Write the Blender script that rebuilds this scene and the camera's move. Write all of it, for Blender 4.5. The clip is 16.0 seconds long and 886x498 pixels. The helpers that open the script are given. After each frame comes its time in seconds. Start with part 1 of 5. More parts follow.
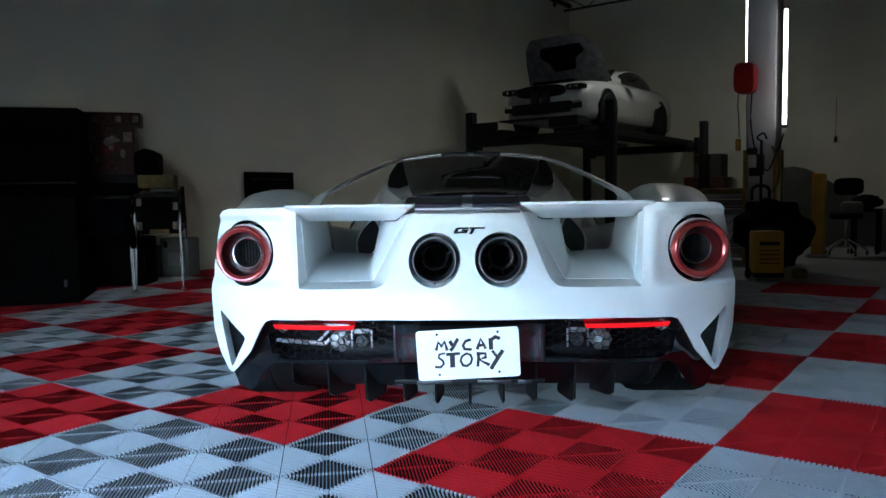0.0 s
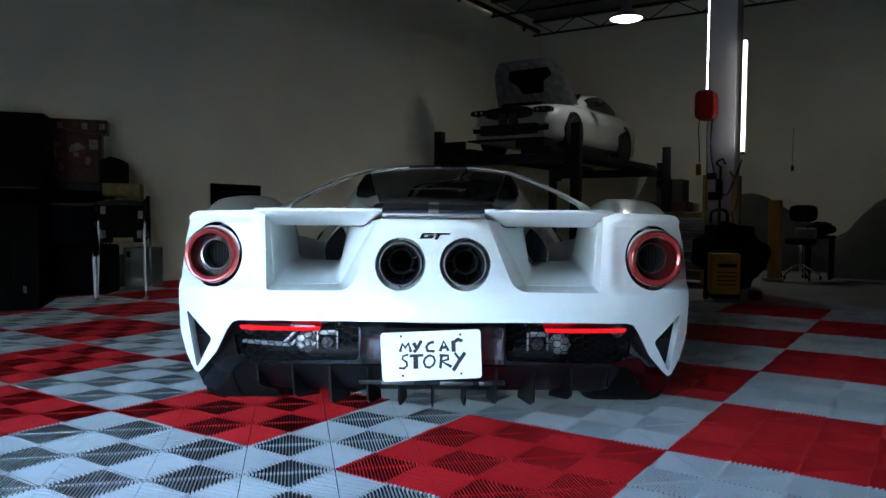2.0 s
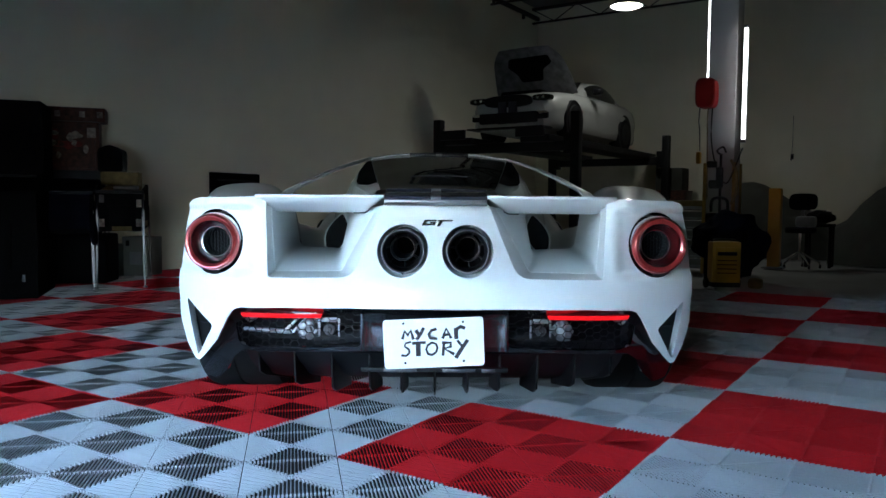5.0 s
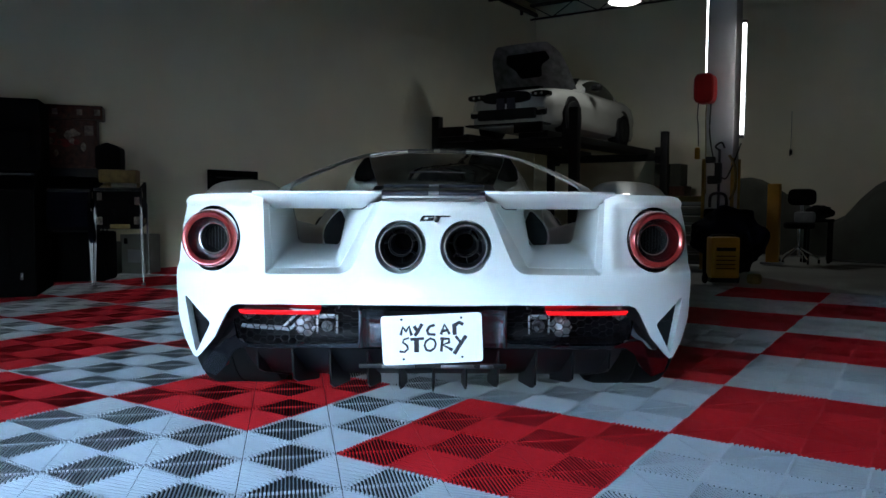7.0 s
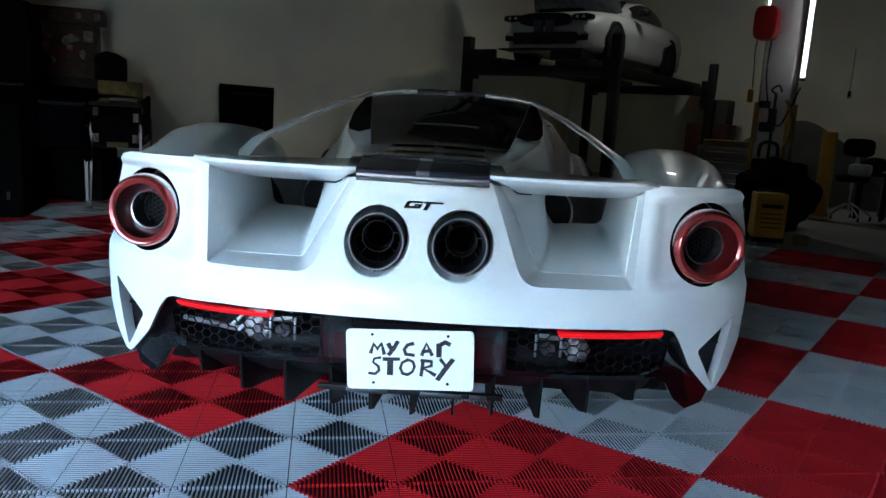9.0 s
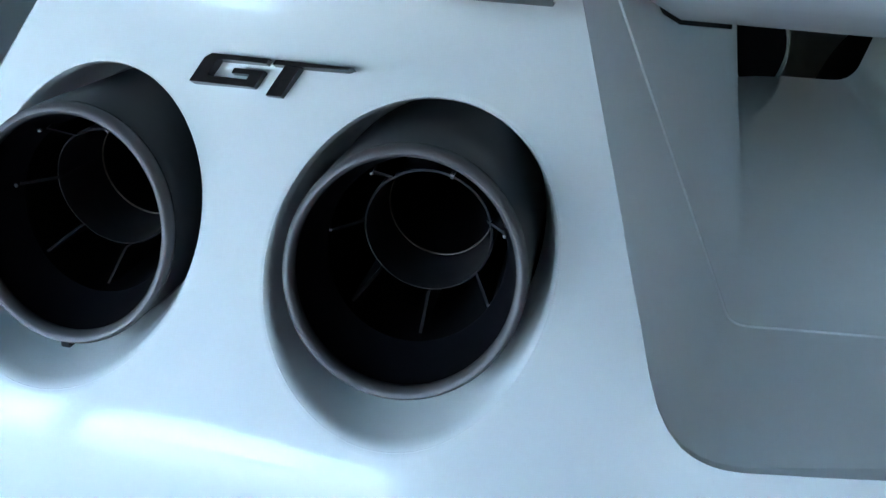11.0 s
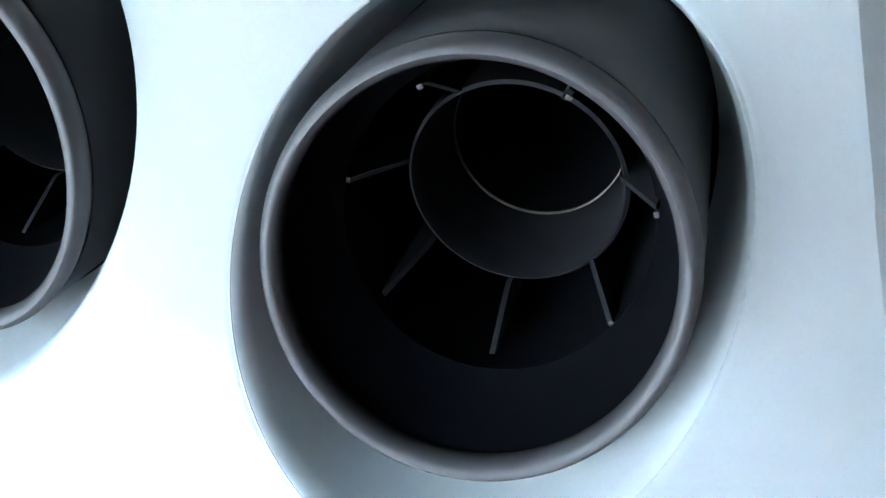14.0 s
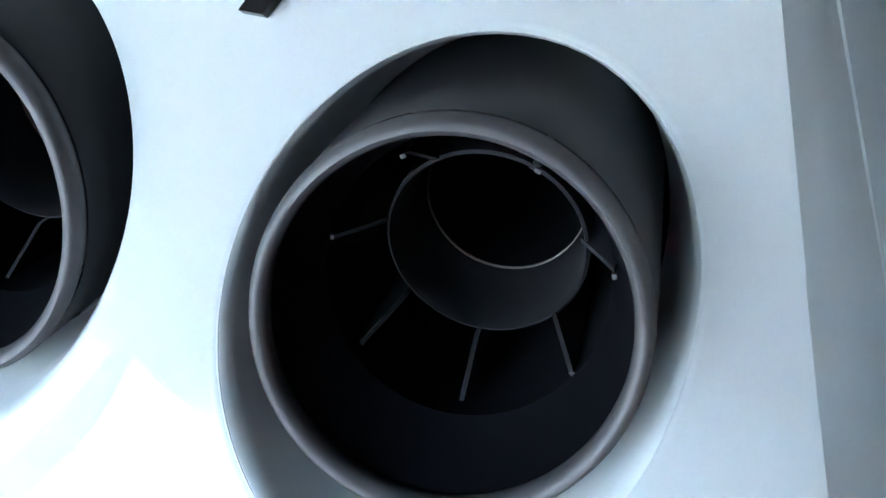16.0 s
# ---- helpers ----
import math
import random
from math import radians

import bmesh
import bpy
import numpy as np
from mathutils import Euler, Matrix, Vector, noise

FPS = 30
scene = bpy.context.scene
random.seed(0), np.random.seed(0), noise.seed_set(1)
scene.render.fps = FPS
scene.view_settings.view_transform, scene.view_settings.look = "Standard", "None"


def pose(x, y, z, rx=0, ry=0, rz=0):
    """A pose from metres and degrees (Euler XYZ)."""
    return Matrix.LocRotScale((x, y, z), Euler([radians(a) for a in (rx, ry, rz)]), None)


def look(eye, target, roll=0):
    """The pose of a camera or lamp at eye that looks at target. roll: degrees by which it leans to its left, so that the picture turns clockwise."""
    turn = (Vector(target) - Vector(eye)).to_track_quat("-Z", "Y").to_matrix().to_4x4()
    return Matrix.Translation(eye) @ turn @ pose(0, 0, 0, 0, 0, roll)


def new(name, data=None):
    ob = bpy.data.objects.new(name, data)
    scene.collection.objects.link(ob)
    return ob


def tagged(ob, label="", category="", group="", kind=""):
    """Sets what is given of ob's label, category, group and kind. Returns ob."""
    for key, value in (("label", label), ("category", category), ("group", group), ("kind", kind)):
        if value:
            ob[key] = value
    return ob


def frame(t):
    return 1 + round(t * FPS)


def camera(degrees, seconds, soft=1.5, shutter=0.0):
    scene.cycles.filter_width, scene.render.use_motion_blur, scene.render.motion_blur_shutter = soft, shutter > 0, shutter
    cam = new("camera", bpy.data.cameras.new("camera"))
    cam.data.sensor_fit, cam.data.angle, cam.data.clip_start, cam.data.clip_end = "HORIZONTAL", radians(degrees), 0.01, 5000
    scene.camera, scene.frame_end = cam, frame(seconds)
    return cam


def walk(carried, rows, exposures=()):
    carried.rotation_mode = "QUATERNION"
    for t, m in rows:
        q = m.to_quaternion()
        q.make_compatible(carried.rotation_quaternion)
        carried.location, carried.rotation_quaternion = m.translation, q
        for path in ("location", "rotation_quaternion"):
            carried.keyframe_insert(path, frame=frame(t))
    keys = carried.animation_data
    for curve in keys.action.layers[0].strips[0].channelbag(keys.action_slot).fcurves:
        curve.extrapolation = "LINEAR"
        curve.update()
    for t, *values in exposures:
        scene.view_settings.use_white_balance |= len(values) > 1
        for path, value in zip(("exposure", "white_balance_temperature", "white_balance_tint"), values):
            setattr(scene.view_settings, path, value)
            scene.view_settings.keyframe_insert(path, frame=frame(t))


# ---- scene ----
# ---------------------------------------------------------------- camera
cam = camera(61.66, 16.0, soft=1.5)
PATH = [
    (0.0, -0.020, -2.210, 0.842, 1.62, -4.15, -0.91),
    (0.5, -0.035, -2.264, 0.797, 1.97, -2.50, -1.57),
    (1.0, -0.036, -2.282, 0.804, 1.78, -2.10, -0.22),
    (1.5, -0.020, -2.283, 0.800, 0.24, -2.23, 0.06),
    (2.0, -0.018, -2.280, 0.798, -1.00, -2.58, 0.52),
    (2.5, -0.022, -2.281, 0.800, -1.75, -2.78, 0.23),
    (3.0, -0.019, -2.283, 0.800, -1.50, -2.71, -0.10),
    (3.5, -0.023, -2.276, 0.798, -1.25, -2.76, 0.27),
    (4.0, -0.025, -2.271, 0.794, -1.00, -3.00, 0.11),
    (6.5, -0.035, -2.258, 0.786, -1.36, -3.61, 1.12),
    (7.0, -0.026, -2.258, 0.785, -1.19, -3.63, 0.26),
    (7.5, -0.026, -2.259, 0.787, -1.33, -3.66, 0.70),
    (8.0, -0.028, -2.236, 0.781, -1.25, -3.27, 2.02),
    (8.2, -0.012, -2.174, 0.822, -0.70, -3.62, 1.71),
    (10.3, 0.142, -0.767, 0.986, 4.91, -23.85, 8.11),
    (10.5, 0.130, -0.621, 0.943, 5.39, -24.77, 8.49),
    (10.8, 0.150, -0.429, 0.873, 6.89, -25.60, 5.71),
    (11.0, 0.163, -0.349, 0.837, 8.59, -26.11, 3.81),
    (11.2, 0.166, -0.293, 0.809, 10.39, -27.20, 2.01),
    (11.5, 0.150, -0.244, 0.778, 11.64, -29.85, 3.67),
    (12.0, 0.139, -0.217, 0.782, 13.06, -33.39, 4.13),
    (12.5, 0.133, -0.207, 0.785, 13.98, -35.31, 4.09),
    (13.0, 0.131, -0.199, 0.786, 14.02, -35.87, 4.35),
    (13.5, 0.128, -0.190, 0.787, 13.97, -35.63, 4.33),
    (14.0, 0.126, -0.179, 0.783, 14.10, -35.41, 4.13),
    (14.5, 0.125, -0.179, 0.794, 13.75, -34.52, 5.10),
    (15.0, 0.117, -0.184, 0.793, 13.21, -34.14, 6.05),
    (15.5, 0.126, -0.187, 0.793, 11.55, -32.91, 6.78),
    (16.0, 0.121, -0.194, 0.799, 10.21, -32.19, 7.32),
]


def stand(x, y, z, yaw, pitch, roll):
    return pose(x, y, z, 0, 0, yaw) @ pose(0, 0, 0, 90 + pitch) @ pose(0, 0, 0, 0, 0, roll)


EXPOSURES = [(0.0, 5.26, 6050, 4), (8.2, 5.28, 6050, 4), (10.3, 4.80, 6050, 4), (11.0, 4.75, 5950, 3), (13.0, 4.90, 6120, 4), (14.0, 5.44, 6550, 6), (14.5, 5.58, 6550, 6), (16.0, 5.26, 6450, 7)]
walk(cam, [(r[0], stand(*r[1:])) for r in PATH], EXPOSURES)

# ---------------------------------------------------------------- world, sun
ROOM_TURN = -34.61          # the room's long side against the car's axis
ROOM = pose(0, 0, 0, 0, 0, ROOM_TURN)   # room frame: x across (q), y towards the back wall (s)

world = bpy.data.worlds.new("sky")
scene.world = world
world.use_nodes = True
wn = world.node_tree.nodes
sky = wn.new("ShaderNodeTexSky")
sky.sky_type = "NISHITA"
sky.sun_disc = False
sky.sun_elevation, sky.sun_rotation = radians(52), radians(34.6)
sky.air_density, sky.dust_density = 1.0, 1.5
wn["Background"].inputs["Strength"].default_value = 0.15
world.node_tree.links.new(sky.outputs[0], wn["Background"].inputs["Color"])

sun_data = bpy.data.lights.new("sun", "SUN")
sun_data.energy, sun_data.angle, sun_data.color = 4.0, radians(0.5), (1.0, 0.95, 0.87)
sun = new("sun", sun_data)
sun.matrix_world = look(ROOM @ Vector((0, 8, 11)), ROOM @ Vector((0, 0, 0)))


# ---------------------------------------------------------------- materials
def material(name, base, rough=0.5, metal=0.0, coat=0.0, spread=0.12, scale=6.0, fine=120.0, bump=0.0, emit=0.0, emit_colour=None, trans=0.0, coat_rough=0.03, spec=0.5):
    """A principled surface with a coarse tone variation, a fine grain and a fine relief."""
    m = bpy.data.materials.new(name)
    m.use_nodes = True
    n, l = m.node_tree.nodes, m.node_tree.links
    b = n["Principled BSDF"]
    b.inputs["Roughness"].default_value, b.inputs["Metallic"].default_value = rough, metal
    b.inputs["Coat Weight"].default_value, b.inputs["Coat Roughness"].default_value = coat, coat_rough
    b.inputs["Transmission Weight"].default_value = trans
    b.inputs["Specular IOR Level"].default_value = spec
    tc = n.new("ShaderNodeTexCoord")
    big, small = n.new("ShaderNodeTexNoise"), n.new("ShaderNodeTexNoise")
    big.inputs["Scale"].default_value, big.inputs["Detail"].default_value = scale, 5
    small.inputs["Scale"].default_value, small.inputs["Detail"].default_value = fine, 2
    l.new(tc.outputs["Object"], big.inputs["Vector"]), l.new(tc.outputs["Object"], small.inputs["Vector"])
    mix = n.new("ShaderNodeMath")
    mix.operation = "MULTIPLY_ADD"
    l.new(small.outputs["Fac"], mix.inputs[0])
    mix.inputs[1].default_value = 0.35
    l.new(big.outputs["Fac"], mix.inputs[2])
    ramp = n.new("ShaderNodeValToRGB")
    ramp.color_ramp.elements[0].position, ramp.color_ramp.elements[1].position = 0.42, 0.95
    lo = [c * (1 - spread) for c in base]
    hi = [min(1, c * (1 + spread)) for c in base]
    ramp.color_ramp.elements[0].color, ramp.color_ramp.elements[1].color = (*lo, 1), (*hi, 1)
    l.new(mix.outputs[0], ramp.inputs[0])
    l.new(ramp.outputs[0], b.inputs["Base Color"])
    if bump:
        bp = n.new("ShaderNodeBump")
        bp.inputs["Strength"].default_value, bp.inputs["Distance"].default_value = bump, 0.002
        l.new(small.outputs["Fac"], bp.inputs["Height"])
        l.new(bp.outputs[0], b.inputs["Normal"])
    if emit:
        b.inputs["Emission Color"].default_value = (*(emit_colour or base), 1)
        b.inputs["Emission Strength"].default_value = emit
    return m


WHITE = material("white_paint", (0.78, 0.81, 0.82), 0.3, coat=0.6, spread=0.015, scale=3, spec=0.2, coat_rough=0.015)
WHITE.node_tree.nodes["Principled BSDF"].inputs["Coat IOR"].default_value = 1.5
DUCT_WHITE = material("satin_white_paint", (0.76, 0.79, 0.80), 0.5, spread=0.03, scale=3, spec=0.2)
NAVY = material("dark_stripe_paint", (0.012, 0.013, 0.022), 0.3, coat=1.0, spread=0.1)
SILVER = material("silver_stripe_paint", (0.26, 0.265, 0.27), 0.3, metal=0.6, coat=1.0, spread=0.05)
GLOSS = material("gloss_black_plastic", (0.0045, 0.0040, 0.0050), 0.08, coat=0.7, spread=0.2, spec=0.6)
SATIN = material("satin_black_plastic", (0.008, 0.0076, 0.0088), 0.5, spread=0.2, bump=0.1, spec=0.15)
# black for soot in the pipes and for the shade behind the grille
SOOT_SHADE = material("soot_and_shade_black", (0.0062, 0.006, 0.0078), 0.6, metal=0.0, spread=0.35, scale=30, bump=0.1, spec=0.15)
# plain black for openings whose depth lies in shade, and for quarter windows
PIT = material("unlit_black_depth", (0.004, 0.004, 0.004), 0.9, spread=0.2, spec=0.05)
SLEEVE = material("black_coated_steel", (0.010, 0.010, 0.0125), 0.45, metal=0.0, spread=0.2, scale=20, spec=0.4)
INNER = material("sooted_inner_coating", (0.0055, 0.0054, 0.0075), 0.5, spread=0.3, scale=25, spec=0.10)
# pale warm base colour carries the glint on the inner pipe's edge
BRIGHT_EDGE = material("warm_edge_glint", (0.60, 0.50, 0.44), 0.5, metal=0.3, spread=0.3, scale=60)
VANE = material("dull_vane_steel", (0.036, 0.034, 0.038), 0.4, metal=0.2, spread=0.35, scale=40)
TITAN = material("brushed_titanium", (0.142, 0.133, 0.138), 0.58, metal=0.6, spread=0.12, scale=25)
COOLER = material("dull_aluminium_pipe", (0.42, 0.43, 0.45), 0.32, metal=0.6, spread=0.1, scale=20)
BEAM = material("dark_red_primer_steel", (0.020, 0.009, 0.007), 0.7, spread=0.3)
BADGE = material("dark_chrome", (0.045, 0.040, 0.042), 0.25, metal=0.7, spread=0.3, scale=60)
POLISHED = material("polished_dark_panel", (0.26, 0.25, 0.26), 0.10, metal=0.9, spread=0.1)
CHROME = material("chrome", (0.75, 0.75, 0.76), 0.12, metal=1.0, spread=0.04)
STEEL = material("grey_steel", (0.25, 0.25, 0.26), 0.4, metal=0.8, spread=0.15)
RUBBER = material("tyre_rubber", (0.007, 0.007, 0.0075), 0.8, spread=0.2, bump=0.3, spec=0.2)
LENS = material("red_lens", (0.045, 0.003, 0.0035), 0.10, coat=1.0, spread=0.08)
LENS_PALE = material("pale_red_lens", (0.34, 0.040, 0.038), 0.12, metal=0.55, coat=1.0, spread=0.06)
LIT_RED = material("lit_red_lens", (0.5, 0.01, 0.015), 0.25, coat=0.5, spread=0.1, emit=0.019, emit_colour=(1.0, 0.012, 0.02))
GLASS = material("tinted_glass", (0.010, 0.0105, 0.010), 0.03, spread=0.1, spec=0.4)
PLATE = material("white_plate", (0.82, 0.83, 0.83), 0.35, coat=0.3, spread=0.02)
INK = material("black_marker", (0.020, 0.015, 0.023), 0.6, spread=0.45, scale=90)
RED_TILE = material("red_tile", (0.47, 0.013, 0.018), 0.6, spread=0.14, scale=3, bump=0.2, spec=0.1)
GREY_TILE = material("grey_tile", (0.41, 0.418, 0.420), 0.6, spread=0.12, scale=3, bump=0.2, spec=0.1)
WALL = material("wall_paint", (0.83, 0.785, 0.635), 0.8, spread=0.07, scale=0.8, bump=0.3)
CEIL = material("ceiling_deck", (0.20, 0.20, 0.19), 0.8, spread=0.12, scale=1.5)
CONCRETE = material("concrete", (0.25, 0.25, 0.235), 0.65, spread=0.22, scale=1.2, fine=60, bump=0.4)
# black painted for the shade in the gaps between tile ribs
GAP_SHADE = material("black_gap_shade", (0.007, 0.0075, 0.008), 0.9, spread=0.3)
YARD = material("worn_concrete_yard", (0.22, 0.22, 0.215), 0.85, spread=0.3, scale=2, fine=90, bump=0.6)
DARK = material("dark_cabinet_paint", (0.003, 0.003, 0.0035), 0.7, spread=0.25, spec=0.04)
CLOTH = material("navy_cloth", (0.0035, 0.004, 0.009), 0.95, spread=0.3, scale=12, bump=0.5, spec=0.05)
COVER = material("grey_green_cover", (0.048, 0.050, 0.040), 0.9, spread=0.2, scale=5, bump=0.4)
YELLOW = material("yellow_plastic", (0.50, 0.25, 0.014), 0.55, spread=0.15)
RED_PLASTIC = material("red_plastic", (0.25, 0.005, 0.004), 0.6, spread=0.15, spec=0.15)
CARD = material("dusty_cardboard", (0.15, 0.145, 0.13), 0.8, spread=0.1)
BROWN = material("brown_art_panel", (0.050, 0.017, 0.009), 0.55, spread=0.8, scale=22, spec=0.2)
ART_PALE = material("faded_art_print", (0.20, 0.16, 0.13), 0.6, spread=0.7, scale=30, spec=0.2)
ART_RED = material("dark_red_art_print", (0.12, 0.016, 0.011), 0.6, spread=0.6, scale=30, spec=0.2)
PRIMER = material("dull_grey_primer", (0.24, 0.24, 0.24), 0.8, spread=0.2, scale=8)
TUBE = material("lit_tube", (0.9, 0.9, 0.9), 0.4, spread=0.01, emit=0.19, emit_colour=(1.0, 0.95, 0.95))
DOME = material("lit_diffuser", (0.9, 0.9, 0.9), 0.4, spread=0.01, emit=0.95, emit_colour=(1.0, 0.96, 0.88))
LEG = material("dull_chrome_leg", (0.075, 0.075, 0.08), 0.35, metal=0.9, spread=0.2)
DUST_YELLOW = material("dusty_yellow", (0.17, 0.12, 0.035), 0.7, spread=0.35, scale=18)
LIFT = material("black_lift_paint", (0.0035, 0.0035, 0.004), 0.5, spread=0.2, spec=0.2)
OFFWHITE = material("dusty_white_paint", (0.43, 0.43, 0.41), 0.35, coat=0.7, spread=0.05)
COLUMN = material("column_paint", (0.40, 0.385, 0.38), 0.7, spread=0.08, scale=2)
FACADE = material("dull_facade", (0.22, 0.20, 0.19), 0.85, spread=0.1, scale=1.0)
BONNET = material("dull_dark_primer", (0.21, 0.21, 0.22), 0.8, spread=0.45, scale=7)
RING = material("worn_chrome_ring", (0.38, 0.38, 0.39), 0.2, metal=0.95, spread=0.1)
GUARD = material("worn_yellow_paint", (0.34, 0.20, 0.03), 0.6, spread=0.35, scale=10)
LEAF = material("leaf", (0.05, 0.09, 0.03), 0.7, spread=0.5, scale=3)
BARK = material("bark", (0.10, 0.07, 0.05), 0.9, spread=0.3, scale=8)


# ---------------------------------------------------------------- mesh helpers
def mesh_of(name, bm, mat, smooth=True):
    me = bpy.data.meshes.new(name)
    bmesh.ops.recalc_face_normals(bm, faces=bm.faces[:])
    bm.to_mesh(me)
    bm.free()
    for m in (mat if isinstance(mat, (list, tuple)) else [mat]):
        me.materials.append(m)
    if smooth:
        me.polygons.foreach_set("use_smooth", [True] * len(me.polygons))
        me.set_sharp_from_angle(angle=radians(35))
    return me


def part(name, bm, mat, parent, label="", m=None, smooth=True):
    ob = new(name, mesh_of(name, bm, mat, smooth))
    ob.parent = parent
    if m is not None:
        ob.matrix_basis = m
    return tagged(ob, label)


def shared(name, me, parent, m):
    ob = new(name, me)
    ob.parent = parent
    ob.matrix_basis = m
    return ob


def thing(name, label, category, m=None, group="", kind=""):
    ob = new(name)
    if m is not None:
        ob.matrix_basis = m
    return tagged(ob, label, category, group, kind)


def solo(name, bm, mat, label, category="", m=None, group="", kind="", smooth=True):
    ob = new(name, mesh_of(name, bm, mat, smooth))
    if m is not None:
        ob.matrix_basis = m
    return tagged(ob, label, category, group, kind)


def box(bm, c, size, bevel=0.0, m=None, seg=2):
    r = bmesh.ops.create_cube(bm, size=1.0, matrix=Matrix.LocRotScale(c, None, size))
    vs = r["verts"]
    if bevel:
        es = list({e for v in vs for e in v.link_edges})
        res = bmesh.ops.bevel(bm, geom=es, offset=bevel, segments=seg, affect="EDGES", profile=0.6)
        vs = list({v for f in res["faces"] for v in f.verts} | {v for v in vs if v.is_valid})
    if m is not None:
        bmesh.ops.transform(bm, matrix=m, verts=vs)
    return bm


def nbox(c, size, bevel=0.0, m=None):
    return box(bmesh.new(), c, size, bevel, m)


def loft(bm, rings, close=True, caps=True):
    """Skin a list of rings (lists of points, equal counts)."""
    rows = [[bm.verts.new(p) for p in ring] for ring in rings]
    n = len(rows[0])
    for a, b in zip(rows, rows[1:]):
        for i in range(n if close else n - 1):
            j = (i + 1) % n
            bm.faces.new((a[i], a[j], b[j], b[i]))
    if caps and close:
        bm.faces.new(rows[0])
        bm.faces.new(list(reversed(rows[-1])))
    return bm


def lathe(profile, seg=48, m=None, bm=None, close=False):
    """Turn a profile of (radius, height) about z; close joins the last row to the first."""
    bm = bm or bmesh.new()
    rings = [[(r * math.cos(2 * math.pi * i / seg), r * math.sin(2 * math.pi * i / seg), h) for i in range(seg)] for r, h in profile]
    if close:
        rings.append(rings[0])
    if m is not None:
        rings = [[m @ Vector(p) for p in ring] for ring in rings]
    loft(bm, rings, True, False)
    if close:
        bmesh.ops.remove_doubles(bm, verts=bm.verts[:], dist=1e-6)
    return bm


def rod(bm, a, b, r, seg=12, r2=None):
    a, b = Vector(a), Vector(b)
    q = (b - a).to_track_quat("Z", "Y").to_matrix()
    rings = [[c + q @ Vector((rad * math.cos(2 * math.pi * i / seg), rad * math.sin(2 * math.pi * i / seg), 0)) for i in range(seg)] for c, rad in ((a, r), (b, r if r2 is None else r2))]
    return loft(bm, rings)


def cable(points, r, seg=8, steps=8):
    """A round cord through points, smoothed."""
    pts = [Vector(p) for p in points]
    path = []
    for i in range(len(pts) - 1):
        p0, p1, p2, p3 = pts[max(i - 1, 0)], pts[i], pts[i + 1], pts[min(i + 2, len(pts) - 1)]
        for k in range(steps):
            t = k / steps
            path.append(0.5 * (2 * p1 + (p2 - p0) * t + (2 * p0 - 5 * p1 + 4 * p2 - p3) * t * t + (3 * p1 - p0 - 3 * p2 + p3) * t ** 3))
    path.append(pts[-1])
    bm = bmesh.new()
    rings = []
    for i, p in enumerate(path):
        d = (path[min(i + 1, len(path) - 1)] - path[max(i - 1, 0)]).normalized()
        q = d.to_track_quat("Z", "Y").to_matrix()
        rings.append([p + q @ Vector((r * math.cos(2 * math.pi * k / seg), r * math.sin(2 * math.pi * k / seg), 0)) for k in range(seg)])
    return loft(bm, rings)


def oval(cx, cz, hx, hz, y, n=3.0, seg=40):
    """A rounded rectangle ring in the x-z plane at y."""
    out = []
    for i in range(seg):
        a = 2 * math.pi * i / seg
        c, s = math.cos(a), math.sin(a)
        out.append((cx + hx * math.copysign(abs(c) ** (2 / n), c), y, cz + hz * math.copysign(abs(s) ** (2 / n), s)))
    return out


def ease(a, b, x):
    t = min(1.0, max(0.0, (x - a) / (b - a)))
    return t * t * (3 - 2 * t)


def table(x, rows):
    """Smooth value at x from rows of (x, value)."""
    if x <= rows[0][0]:
        return rows[0][1]
    for (a, u), (b, v) in zip(rows, rows[1:]):
        if x <= b:
            return u + (v - u) * (x - a) / (b - a)
    return rows[-1][1]


def poly_sdf(P, X, Z):
    """Signed distance of points to a closed polygon, negative inside."""
    d2 = np.full(X.shape, 1e9)
    inside = np.zeros(X.shape, bool)
    n = len(P)
    for i in range(n):
        (ax, az), (bx, bz) = P[i], P[(i + 1) % n]
        ex, ez = bx - ax, bz - az
        t = np.clip(((X - ax) * ex + (Z - az) * ez) / (ex * ex + ez * ez + 1e-12), 0, 1)
        d2 = np.minimum(d2, (X - ax - t * ex) ** 2 + (Z - az - t * ez) ** 2)
        hit = ((az > Z) != (bz > Z)) & (X < (bx - ax) * (Z - az) / (bz - az + 1e-12) + ax)
        inside ^= hit
    return np.where(inside, -1, 1) * np.sqrt(d2)


def round_poly(P, radius, steps=6):
    """A polygon with rounded corners."""
    out = []
    n = len(P)
    for i in range(n):
        a, b, c = (Vector(P[(i + k) % n]) for k in (-1, 0, 1))
        u, v = a - b, c - b
        r = min(radius[i] if isinstance(radius, tuple) else radius, u.length * 0.45, v.length * 0.45)
        p, q = b + u.normalized() * r, b + v.normalized() * r
        for k in range(steps + 1):
            t = k / steps
            out.append(tuple((1 - t) ** 2 * p + 2 * t * (1 - t) * b + t * t * q))
    return out


